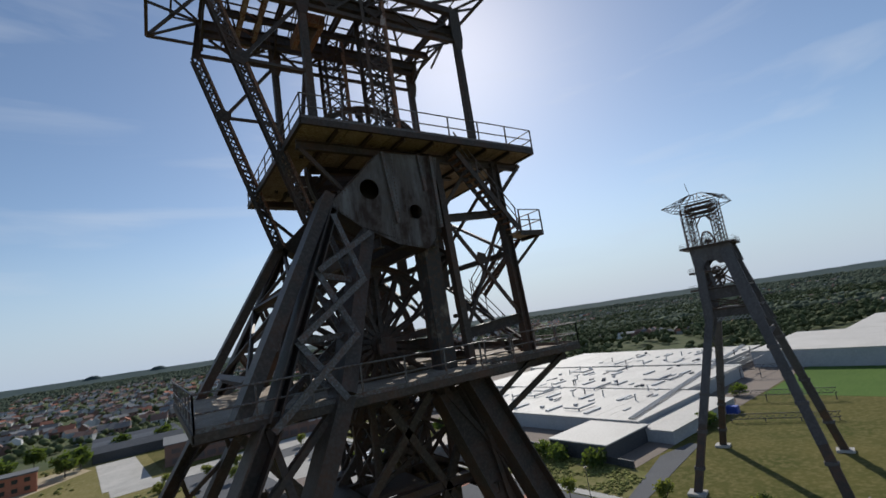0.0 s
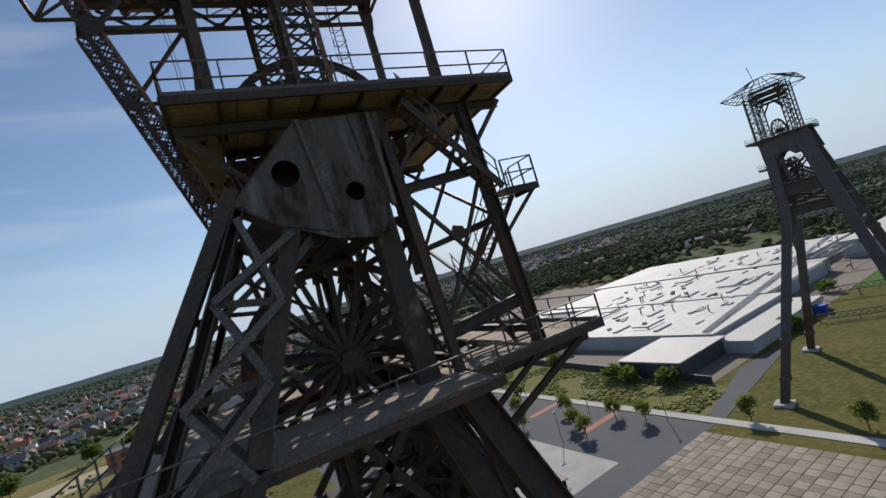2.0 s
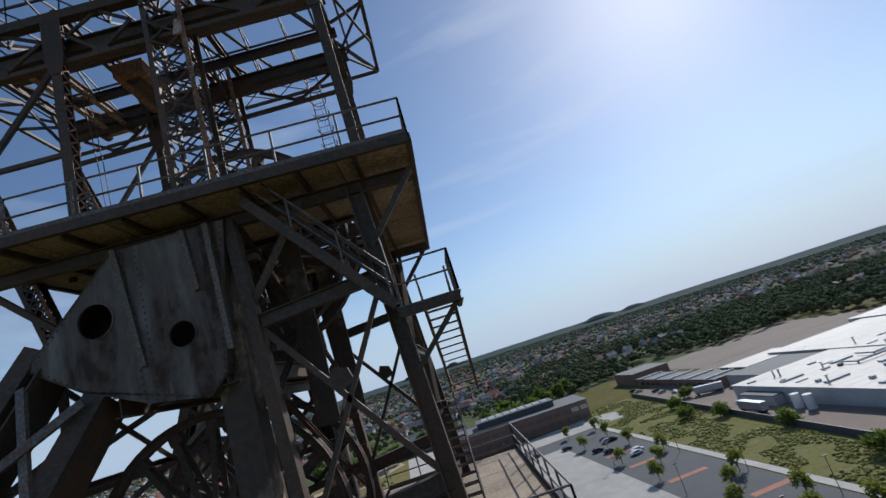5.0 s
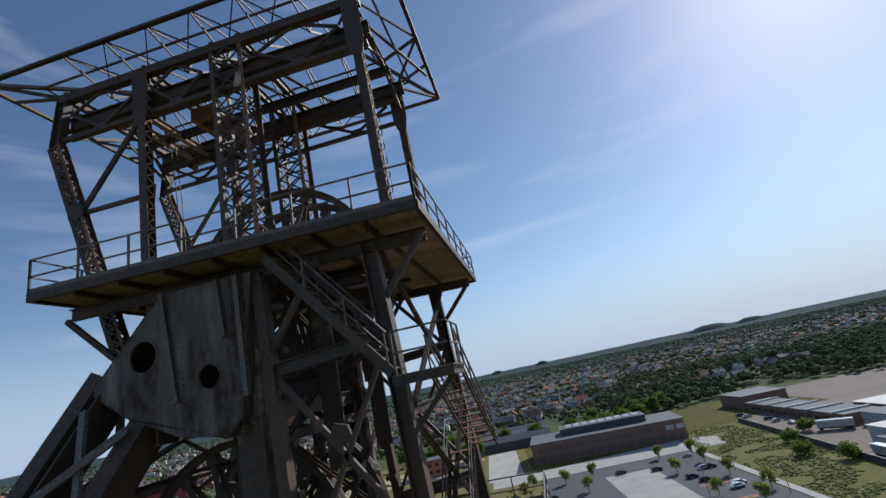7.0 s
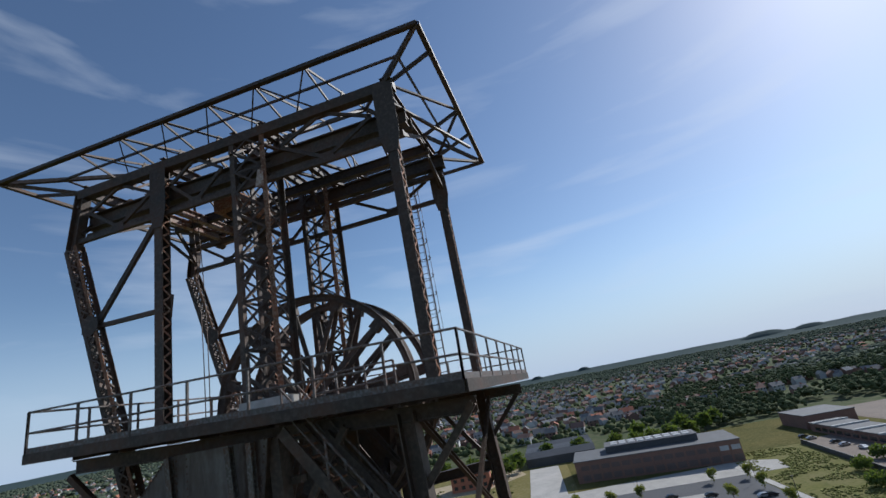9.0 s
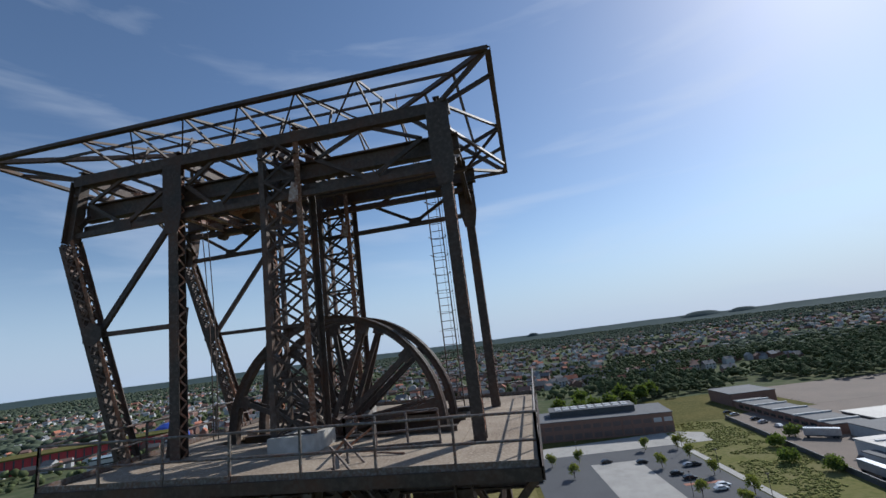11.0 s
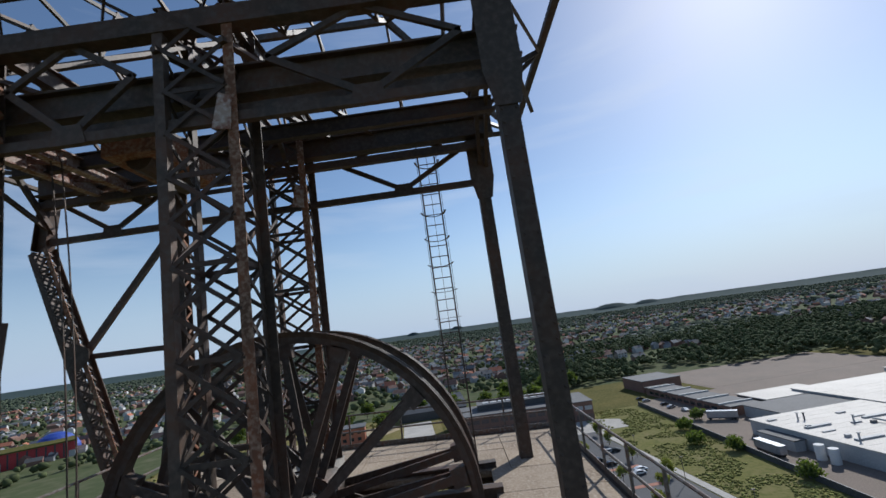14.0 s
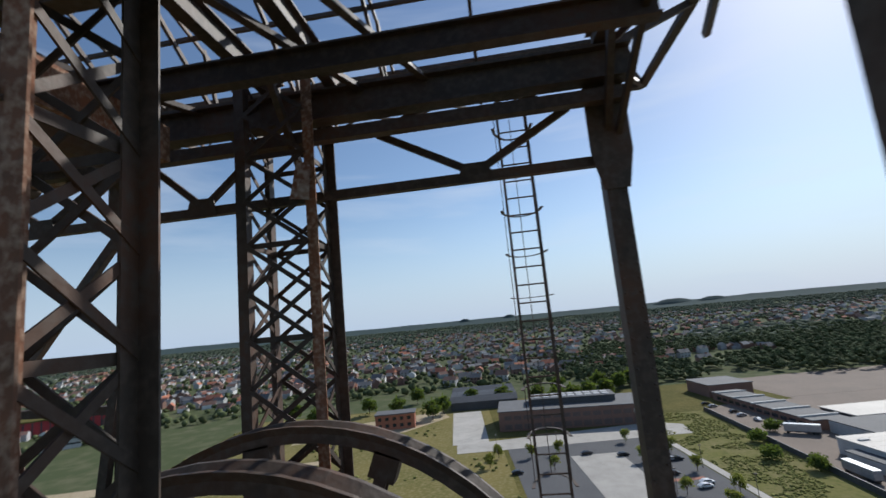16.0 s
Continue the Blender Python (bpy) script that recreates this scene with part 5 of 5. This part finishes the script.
def shrub():
    v = rng.uniform(56, 250)
    p = site(rng.uniform(87.5, 103.4 + (v - 66) * 0.105), v)
    return None if noise.noise((p.x * 0.09, p.y * 0.09, 2.0)) < -0.1 else (p.x, p.y)


def tussock():
    u, v = rng.uniform(-140, 330), rng.uniform(-60, 326)
    if 18 < u < 106 and -6 < v < 240 or u > 104 or noise.noise((u * 0.04, v * 0.04, 5.0)) < 0.12 or (-12 < u < 70 and v > 205):
        return None
    p = site(u, v)
    return (p.x, p.y)


woods("shrubs", 5200, shrub, "rough low shrubs and tall weeds in the scrub strip", 0.2, 0.6, SHRUBM, (0.0, 0.5), 0.6)
woods("shrubs", 900, tussock, "scattered low shrubs and tussocks on dry grass", 0.3, 1.1, SHRUBM, (0.2, 0.7), 0.7)
woods("garden_trees", 5600, garden, "green garden trees between the houses of the town", 1.4, 3.6, LEAFD, (0.7, 1.3))

# town of gabled houses
def town(n, label):
    vs, fs, mi = [], [], []
    count = 0
    while count < n:
        a = rng.uniform(-1.15, 1.35)
        r = 460 + 1700 * rng.uniform(0, 1) ** 1.2
        x, y = r * math.sin(a), r * math.cos(a)
        if x > 130 and y < 560 and noise.noise((x * 0.01, y * 0.01, 7.0)) > -0.1 or x > 100 and r < 520:
            continue
        w, d, h, rh = rng.uniform(6, 12), rng.uniform(5.5, 8.5), rng.uniform(2.8, 5), rng.uniform(1.8, 3.2)
        t = rng.choice([0.1, 1.67, 0.5, 2.07]) + rng.uniform(-0.1, 0.1)
        c, s = math.cos(t), math.sin(t)
        b = len(vs)
        for px, py, pz in ((-w / 2, -d / 2, 0), (w / 2, -d / 2, 0), (w / 2, d / 2, 0), (-w / 2, d / 2, 0), (-w / 2, -d / 2, h), (w / 2, -d / 2, h), (w / 2, d / 2, h), (-w / 2, d / 2, h), (-w / 2, 0, h + rh), (w / 2, 0, h + rh)):
            vs.append((x + px * c - py * s, y + px * s + py * c, GROUND + pz))
        wm, rm = (0, 1, 1, 2)[rng.integers(0, 4)], (3, 3, 3, 5, 5, 5, 4, 3)[rng.integers(0, 8)]
        for q, m in (((0, 1, 5, 4), wm), ((1, 2, 6, 5), wm), ((2, 3, 7, 6), wm), ((3, 0, 4, 7), wm), ((4, 7, 8), wm), ((5, 9, 6), wm), ((4, 5, 9, 8), rm), ((7, 8, 9, 6), rm)):
            fs.append([b + i for i in q])
            mi.append(m)
        count += 1
    me = bpy.data.meshes.new("town")
    me.from_pydata(vs, [], fs)
    for m in (WHITEP, BRICK, WALLG, ROOFG, ORANGE, BRICK):
        me.materials.append(m)
    me.polygons.foreach_set("material_index", mi)
    tagged(new("town", me), label, "houses", kind="stuff")


town(4400, "distant town of white and brick houses with grey and orange roofs")
for k in range(46):
    a = -0.62 + 1.0 * k / 46 + rng.uniform(-0.01, 0.01)
    r = 420 + rng.uniform(0, 150)
    gable_house((r * math.sin(a), r * math.cos(a)), rng.uniform(9, 14), rng.uniform(7.5, 9.5), rng.uniform(4.5, 6), rng.uniform(2.6, 4), rng.uniform(-20, 20),
                (WHITEP, BRICK, BRICK, WALLG)[k % 4], (ROOFG, BRICK, ROOFG, ROOFG, ORANGE)[(k * 7) % 5], ("white rendered", "brown brick", "brown brick", "grey rendered")[k % 4] + " house with a pitched roof among trees", "houses of the town")


# ---- buildings of the site ----
def block(parent, name, u0, v0, u1, v1, z0, z1, mat, roof_mat=None, lip=0.3):
    bm = bmesh.new()
    box(bm, u0, v0, z0, u1, v1, z1)
    part(name, bm, mat, parent)
    if roof_mat:
        bm = bmesh.new()
        box(bm, u0 - lip, v0 - lip, z1, u1 + lip, v1 + lip, z1 + 0.35)
        part("roof", bm, roof_mat, parent)


fac = thing("factory", "low white-roofed factory with grey cladding and many roof units", "factory", at=(0, 0, GROUND), turn=6.2)
block(fac, "wall", 106, 70.5, 129.6, 91, 0, 4.6, WALLD, ROOFW)
block(fac, "annex", 125.5, 147, 129.4, 163, 0, 3.4, WALLG, ROOFG)
block(fac, "wall", 130, 74, 178, 172, 0, 5.2, WALLG, ROOFW)
block(fac, "wall", 146, 172.8, 178, 196, 0, 4.6, WALLG, ROOFG)
block(fac, "wall", 178.5, 80, 236, 206, 0, 5.6, WALLG, ROOFW)
block(fac, "wall", 236.5, 92, 300, 214, 0, 6.2, WALLG, ROOFW)
block(fac, "wall", 128, 62, 175, 73.4, 0, 3.6, WALLG, ROOFW)
for u0 in (130, 178.5, 236.5):
    bm = bmesh.new()
    n = 21 if u0 < 140 else 26
    for i in range(n):
        v = 78 + i * 4.5
        z = 5.55 if u0 < 170 else 5.95 if u0 < 230 else 6.55
        box(bm, u0 + 1, v, z - 0.02, u0 + 47, v + 0.3, z + 0.03)
    part("roof_seam", bm, ROOFW, fac)
for k in range(104):
    u, v = rng.uniform(132, 286), rng.uniform(82, 168)
    z = 5.5 if u < 178 else 5.9 if u < 236 else 6.5
    w, d, h = [(3.2, 1.2, 0.5), (1.5, 1.2, 0.9), (0.4, 0.4, 2.4), (4.5, 0.8, 0.4)][k % 4]
    bm = bmesh.new()
    box(bm, u, v, z, u + w, v + d, z + h)
    if k % 4 == 2:
        box(bm, u - 0.15, v - 0.15, z + h, u + 0.65, v + 0.65, z + h + 0.2)
    part("roof_vent", bm, (WALLG, WALLG, ROOFG)[k % 3], fac)
for k in range(14):
    u, v = rng.uniform(132, 270), rng.uniform(90, 160)
    bm = bmesh.new()
    tube(bm, (u, v, 6.4), (u + rng.uniform(8, 18), v, 6.4), 0.35, 8)
    tube(bm, (u, v, 5.5), (u, v, 6.5), 0.35, 8)
    tube(bm, (u, v, 6.4), (u, v + 7, 6.4), 0.3, 8)
    part("roof_duct", bm, WALLG, fac)
for v0 in (96, 114, 132, 150):
    for u0 in (134, 156, 184, 210, 242, 268):
        bm = bmesh.new()
        z = 5.56 if u0 < 178 else 5.96 if u0 < 236 else 6.56
        box(bm, u0, v0, z, u0 + 9, v0 + 1.6, z + 0.55)
        part("skylight", bm, WALLG, fac)
bm = bmesh.new()
for k in range(3):
    tube(bm, (131, 76 + k * 0.8, 6.0), (300, 100 + k * 0.8, 7.2), 0.22, 6)
part("pipe_run", bm, WALLG, fac)
for k, (u, v) in enumerate(((126, 138), (126, 133))):
    bm = bmesh.new()
    tube(bm, (u, v, 0), (u, v, 4.6), 1.4, 16)
    part("silo", bm, WHITEP, fac)
# the far hall with a pale roof
far = thing("warehouse", "long low warehouse with a pale metal roof", "warehouse", at=(0, 0, GROUND), turn=6.2)
block(far, "wall", 262, -80, 340, 84, 0, 8, WALLG, ROOFW)
block(far, "wall", 341, -120, 430, 60, 0, 8, WALLG, ROOFW)
# low halls by the yard
hall = thing("low_hall", "dark flat-roofed hall by the factory yard", "hall", at=(0, 0, GROUND), turn=6.2)
block(hall, "wall", 143, 278, 168, 304, 0, 6.6, BRICK, ROOFG)
hall = thing("low_hall", "long low office hall with a pale roof edge", "hall", at=(0, 0, GROUND), turn=6.2)
block(hall, "wall", 142, 199, 156, 273, 0, 4, BRICK, ROOFG, 0.5)
block(hall, "wall", 159, 198, 191, 217, 0, 4.6, WALLD, ROOFW, 0.5)
for k in range(5):
    bm = bmesh.new()
    box(bm, 140.4, 204 + k * 15.5, 4.36, 156.8, 205.2 + k * 15.5, 5.0)
    part("roof_band", bm, WHITEP, hall)
for k in range(12):
    bm = bmesh.new()
    box(bm, 141.9, 203 + k * 5.6, 1.0, 142.05, 207 + k * 5.6, 2.6)
    part("window", bm, GLASSD, hall)

BLIND = node_mat("dull_brown_panel", (0.12, 0.082, 0.07), (0.09, 0.066, 0.06), (0.15, 0.11, 0.095), 0.3, 0.6)
brick = thing("brick_hall", "long brown brick hall with a grey felt roof and raised middle", "hall", at=(0, 0, GROUND), turn=-1)
block(brick, "wall", -11, 244, 63, 272, 0, 9.4, BRICK, ROOFG, 0.4)
block(brick, "wall", 5, 254, 48, 268, 9.75, 12.6, WALLD, ROOFG, 0.3)
for k in range(15):
    x = -8 + k * 4.8
    for z0, z1 in ((0.9, 3.4), (5.4, 7.4)):
        bm = bmesh.new()
        box(bm, x - 0.3, 243.9, z0, x + 3.4, 244.1, z1)
        part("window", bm, WALLG if k > 12 and z0 > 5 else BLIND, brick)
    bm = bmesh.new()
    box(bm, x - 1.0, 243.75, 0, x - 0.5, 244.0, 9.3)
    part("pilaster", bm, BRICK, brick)
for i in range(9):
    for j in range(2):
        bm = bmesh.new()
        box(bm, 8 + i * 4.3, 256 + j * 5.5, 12.95, 11.2 + i * 4.3, 260 + j * 5.5, 13.3)
        part("skylight", bm, WALLG, brick)
dark = thing("school_building", "dark grey sloped-roof building with rows of skylights", "building", at=(-20, 330, GROUND), turn=4)
bm = bmesh.new()
box(bm, -20, -25, 0, 22, 25, 5)
part("wall", bm, WALLD, dark)
bm = bmesh.new()
for k in range(5):
    v = [bm.verts.new(p) for p in ((-20.4, -25 + k * 10, 5), (22.4, -25 + k * 10, 5), (22.4, -15 + k * 10, 5), (-20.4, -15 + k * 10, 5), (-20.4, -20 + k * 10, 8), (22.4, -20 + k * 10, 8))]
    for q in ((0, 1, 5, 4), (2, 3, 4, 5), (0, 4, 3), (1, 2, 5)):
        bm.faces.new([v[i] for i in q])
part("roof", bm, ROOFG, dark)
small = thing("brick_house", "small orange brick house with a flat grey roof", "house", at=(-66, 270, GROUND), turn=8)
bm = bmesh.new()
box(bm, -11, -5, 0, 11, 6, 8)
part("wall", bm, ORANGE, small)
bm = bmesh.new()
box(bm, -11.5, -5.5, 8, 11.5, 6.5, 8.6)
part("roof", bm, ROOFG, small)
for i in range(5):
    for z in (1.4, 5):
        bm = bmesh.new()
        box(bm, -9.6 + i * 4.1, -5.06, z, -7.6 + i * 4.1, -4.9, z + 1.8)
        part("window", bm, GLASSD, small)
# red hall, white stepped house and blue dome
red = thing("red_hall", "long red clad hall with a green roof", "hall", at=(-360, 330, GROUND), turn=40)
bm = bmesh.new()
box(bm, -90, -15, 0, 70, 15, 11)
part("wall", bm, REDCLAD, red)
bm = bmesh.new()
box(bm, -91, -16, 11, 71, 16, 12)
part("roof", bm, GRASS, red)
bm = bmesh.new()
for i in range(30):
    box(bm, -88 + i * 5.2, -15.2, 0.5, -87 + i * 5.2, -15, 10.6)
part("dark_rib", bm, WALLD, red)
dome = thing("blue_dome", "blue sheeted dome behind the red hall", "dome", at=(-330, 385, GROUND))
bm = bmesh.new()
bmesh.ops.create_uvsphere(bm, u_segments=24, v_segments=10, radius=17)
bmesh.ops.delete(bm, geom=[v for v in bm.verts if v.co.z < -0.1], context="VERTS")
part("shell", bm, BLUEM, dome)
wh = thing("white_house", "small white stepped pavilion with dark window bands", "pavilion", at=(-285, 275, GROUND), turn=40)
for k in range(3):
    bm = bmesh.new()
    box(bm, -10 + k, -7, k * 3.4, 10, 7, k * 3.4 + 2.4)
    part("floor_band", bm, WHITEP, wh)
    bm = bmesh.new()
    box(bm, -9.5 + k, -6.6, k * 3.4 + 2.4, 9.6, 6.6, k * 3.4 + 3.4)
    part("window_band", bm, GLASSD, wh)

# yard wall
yw = thing("yard_wall", "dark brick yard wall along the scrub", "wall", kind="structure", at=(0, 0, GROUND), turn=6.2)
bm = bmesh.new()
prism(bm, (105.0, 62, 1.0), (124.8, 250, 1.0), prof_box(0.4, 2.0), (1, 0, 0))
part("wall", bm, WALLD, yw)

# concrete slab field
slabs = thing("slab_field", "field of old worn concrete slabs with grassy joints", "pavement", kind="structure", at=(0, 0, GROUND), turn=6.2)
PITCH, HALF = 2.1, 0.99
bm = bmesh.new()
box(bm, -HALF, -HALF, 0, HALF, HALF, 0.16)
me = bpy.data.meshes.new("slab")
bm.to_mesh(me)
bm.free()
me.materials.append(SLAB)
rest = bmesh.new()
for i in range(25):
    for j in range(25):
        m = pose(78.6 - i * PITCH, 49.2 - j * PITCH, 0.0 + rng.uniform(-0.03, 0.03), rng.uniform(-0.6, 0.6), rng.uniform(-0.6, 0.6), rng.uniform(-0.9, 0.9))
        if i < 17 and j < 17:
            s = new("slab", me)
            s.parent = slabs
            s.matrix_local = m
        else:
            v = [rest.verts.new(m @ Vector((x, y, z))) for z in (0, 0.16) for x, y in ((-HALF, -HALF), (HALF, -HALF), (HALF, HALF), (-HALF, HALF))]
            for q in ((4, 5, 6, 7), (0, 1, 5, 4), (1, 2, 6, 5), (2, 3, 7, 6), (3, 0, 4, 7)):
                rest.faces.new([v[n] for n in q])
part("far_slabs", rest, SLAB, slabs, kind="stuff")


# parked cars and lamps
def car(mat, label):
    c = thing("car", label, "car", "parked cars")
    bm = bmesh.new()
    prof = [(-2.2, 0.35), (2.2, 0.35), (2.25, 0.75), (1.3, 0.95), (0.7, 1.42), (-1.1, 1.45), (-1.9, 1.0), (-2.25, 0.85)]
    plate(bm, prof, -0.86, 0.86)
    bmesh.ops.recalc_face_normals(bm, faces=bm.faces[:])
    bmesh.ops.bevel(bm, geom=bm.edges[:], offset=0.06, segments=1, affect="EDGES")
    part("body", bm, mat, c)
    bm = bmesh.new()
    plate(bm, [(1.2, 0.98), (0.66, 1.36), (-1.06, 1.38), (-1.75, 1.02)], -0.88, 0.88)
    bmesh.ops.recalc_face_normals(bm, faces=bm.faces[:])
    part("side_window", bm, GLASSD, c)
    for x in (-1.35, 1.4):
        for y in (-0.8, 0.8):
            bm = bmesh.new()
            tube(bm, (x, y - 0.1, 0.32), (x, y + 0.1, 0.32), 0.32, 12)
            part("wheel", bm, TYRE, c)
    return c


CARW = node_mat("white_car_paint", (0.75, 0.75, 0.75), rough=0.25, bump=0)
CARB = node_mat("black_car_paint", (0.02, 0.02, 0.022), rough=0.25, bump=0)
CARS = node_mat("silver_car_paint", (0.4, 0.41, 0.43), rough=0.3, metal=0.5, bump=0)
kinds = [car(CARW, "white parked car on the asphalt"), car(CARB, "black parked car on the asphalt"), car(CARS, "silver parked car on the asphalt")]
van = thing("truck_trailer", "white box trailer standing in the factory yard", "trailer", "trailers")
bm = bmesh.new()
box(bm, -1.25, -6, 1.1, 1.25, 6, 3.8)
part("box_body", bm, CARS, van)
bm = bmesh.new()
box(bm, -1.0, -5.8, 0.7, 1.0, 5.8, 1.1)
part("chassis", bm, WALLD, van)
for y in (-4.6, -3.4, 4.8):
    bm = bmesh.new()
    tube(bm, (-1.2, y, 0.5), (1.2, y, 0.5), 0.5, 12)
    part("wheel_set", bm, TYRE, van)
for u, v in ((119, 150),):
    copy_thing(van, Matrix.Translation(site(u, v, GROUND + 0.09)) @ pose(0, 0, 0, 0, 0, 6.2 + rng.uniform(-3, 3)))
van.matrix_world = Matrix.Translation(site(136, 197, GROUND + 0.09)) @ pose(0, 0, 0, 0, 0, 60)
spots = [(74, 153, 0), (76, 156, 0), (49.6, 195.5, 1), (62, 190, 1), (68, 172, 1), (75.8, 180, 2), (70, 166, 1), (132, 262, 1), (134, 240, 1), (133, 232, 2), (78, 180, 1), (20, 180, 1), (132, 255, 2)]
for (u, v, k) in spots:
    copy_thing(kinds[k], Matrix.Translation(site(u, v, GROUND + 0.07)) @ pose(0, 0, 0, 0, 0, 6.2 + rng.uniform(-4, 4)))
for k, c in enumerate(kinds):
    c.matrix_world = Matrix.Translation(site(134 + 3.5 * k, 222 - k * 5, GROUND + 0.09)) @ pose(0, 0, 0, 0, 0, 96)
lamp = thing("street_lamp", "slender grey street lamp beside the car park", "street lamp", "street lamps")
bm = bmesh.new()
tube(bm, (0, 0, 0), (0, 0, 7.5), 0.09, 8)
part("pole", bm, RAILM, lamp)
bm = bmesh.new()
box(bm, -0.15, -0.5, 7.4, 0.15, 0.5, 7.6)
part("lamp_head", bm, RAILM, lamp)
for u, v in ((82, 60), (82, 84), (82, 110), (82, 140), (82, 170), (64, 76), (64, 110), (64, 150), (89, 10), (40, 205), (15, 208)):
    copy_thing(lamp, Matrix.Translation(site(u, v)) @ pose(0, 0, 0, 0, 0, 90))
lamp.matrix_world = Matrix.Translation(site(82, 200))


# pipe bridges and a container by the lawn
def pipe_bridge(a, b, z, h):
    t = thing("pipe_bridge", "pale lattice pipe bridge on posts beside the lawn", "pipe bridge", "pipe bridges")
    a, b = site(*a, GROUND + z), site(*b, GROUND + z)
    n = max(3, round((b - a).length / h))
    up = Vector((0, 0, h))
    for o in (Vector((0, 0, 0)), up):
        bar("chord", t, LEGM, a + o, b + o, prof_box(0.18, 0.18))
    bm = bmesh.new()
    for i in range(n):
        p, q = lerp(a, b, i / n), lerp(a, b, (i + 1) / n)
        prism(bm, p, q + up, prof_box(0.08, 0.14))
        prism(bm, q, p + up, prof_box(0.08, 0.14))
    part("web", bm, LEGM, t, kind="stuff")
    for f in (0.02, 0.34, 0.66, 0.98):
        p = lerp(a, b, f)
        bar("post", t, LEGM, (p.x, p.y, GROUND), p, prof_box(0.25, 0.25))


pipe_bridge((184, 66), (194, 36), 2.4, 1.8)
pipe_bridge((156, 57), (167, 30), 1.0, 1.6)
pipe_bridge((230, 88), (236, 64), 4.0, 2.0)
box_blue = thing("container", "blue steel container standing in the factory yard", "container", at=site(168, 61.5), turn=10)
bm = bmesh.new()
box(bm, -1.3, -3, 0.05, 1.3, 3, 2.6)
bmesh.ops.bevel(bm, geom=bm.edges[:], offset=0.05, segments=1, affect="EDGES")
part("body", bm, BLUEM, box_blue)
for i in range(9):
    bm = bmesh.new()
    box(bm, -1.36, -2.7 + i * 0.6, 0.2, -1.29, -2.4 + i * 0.6, 2.4)
    part("rib", bm, BLUEM, box_blue)
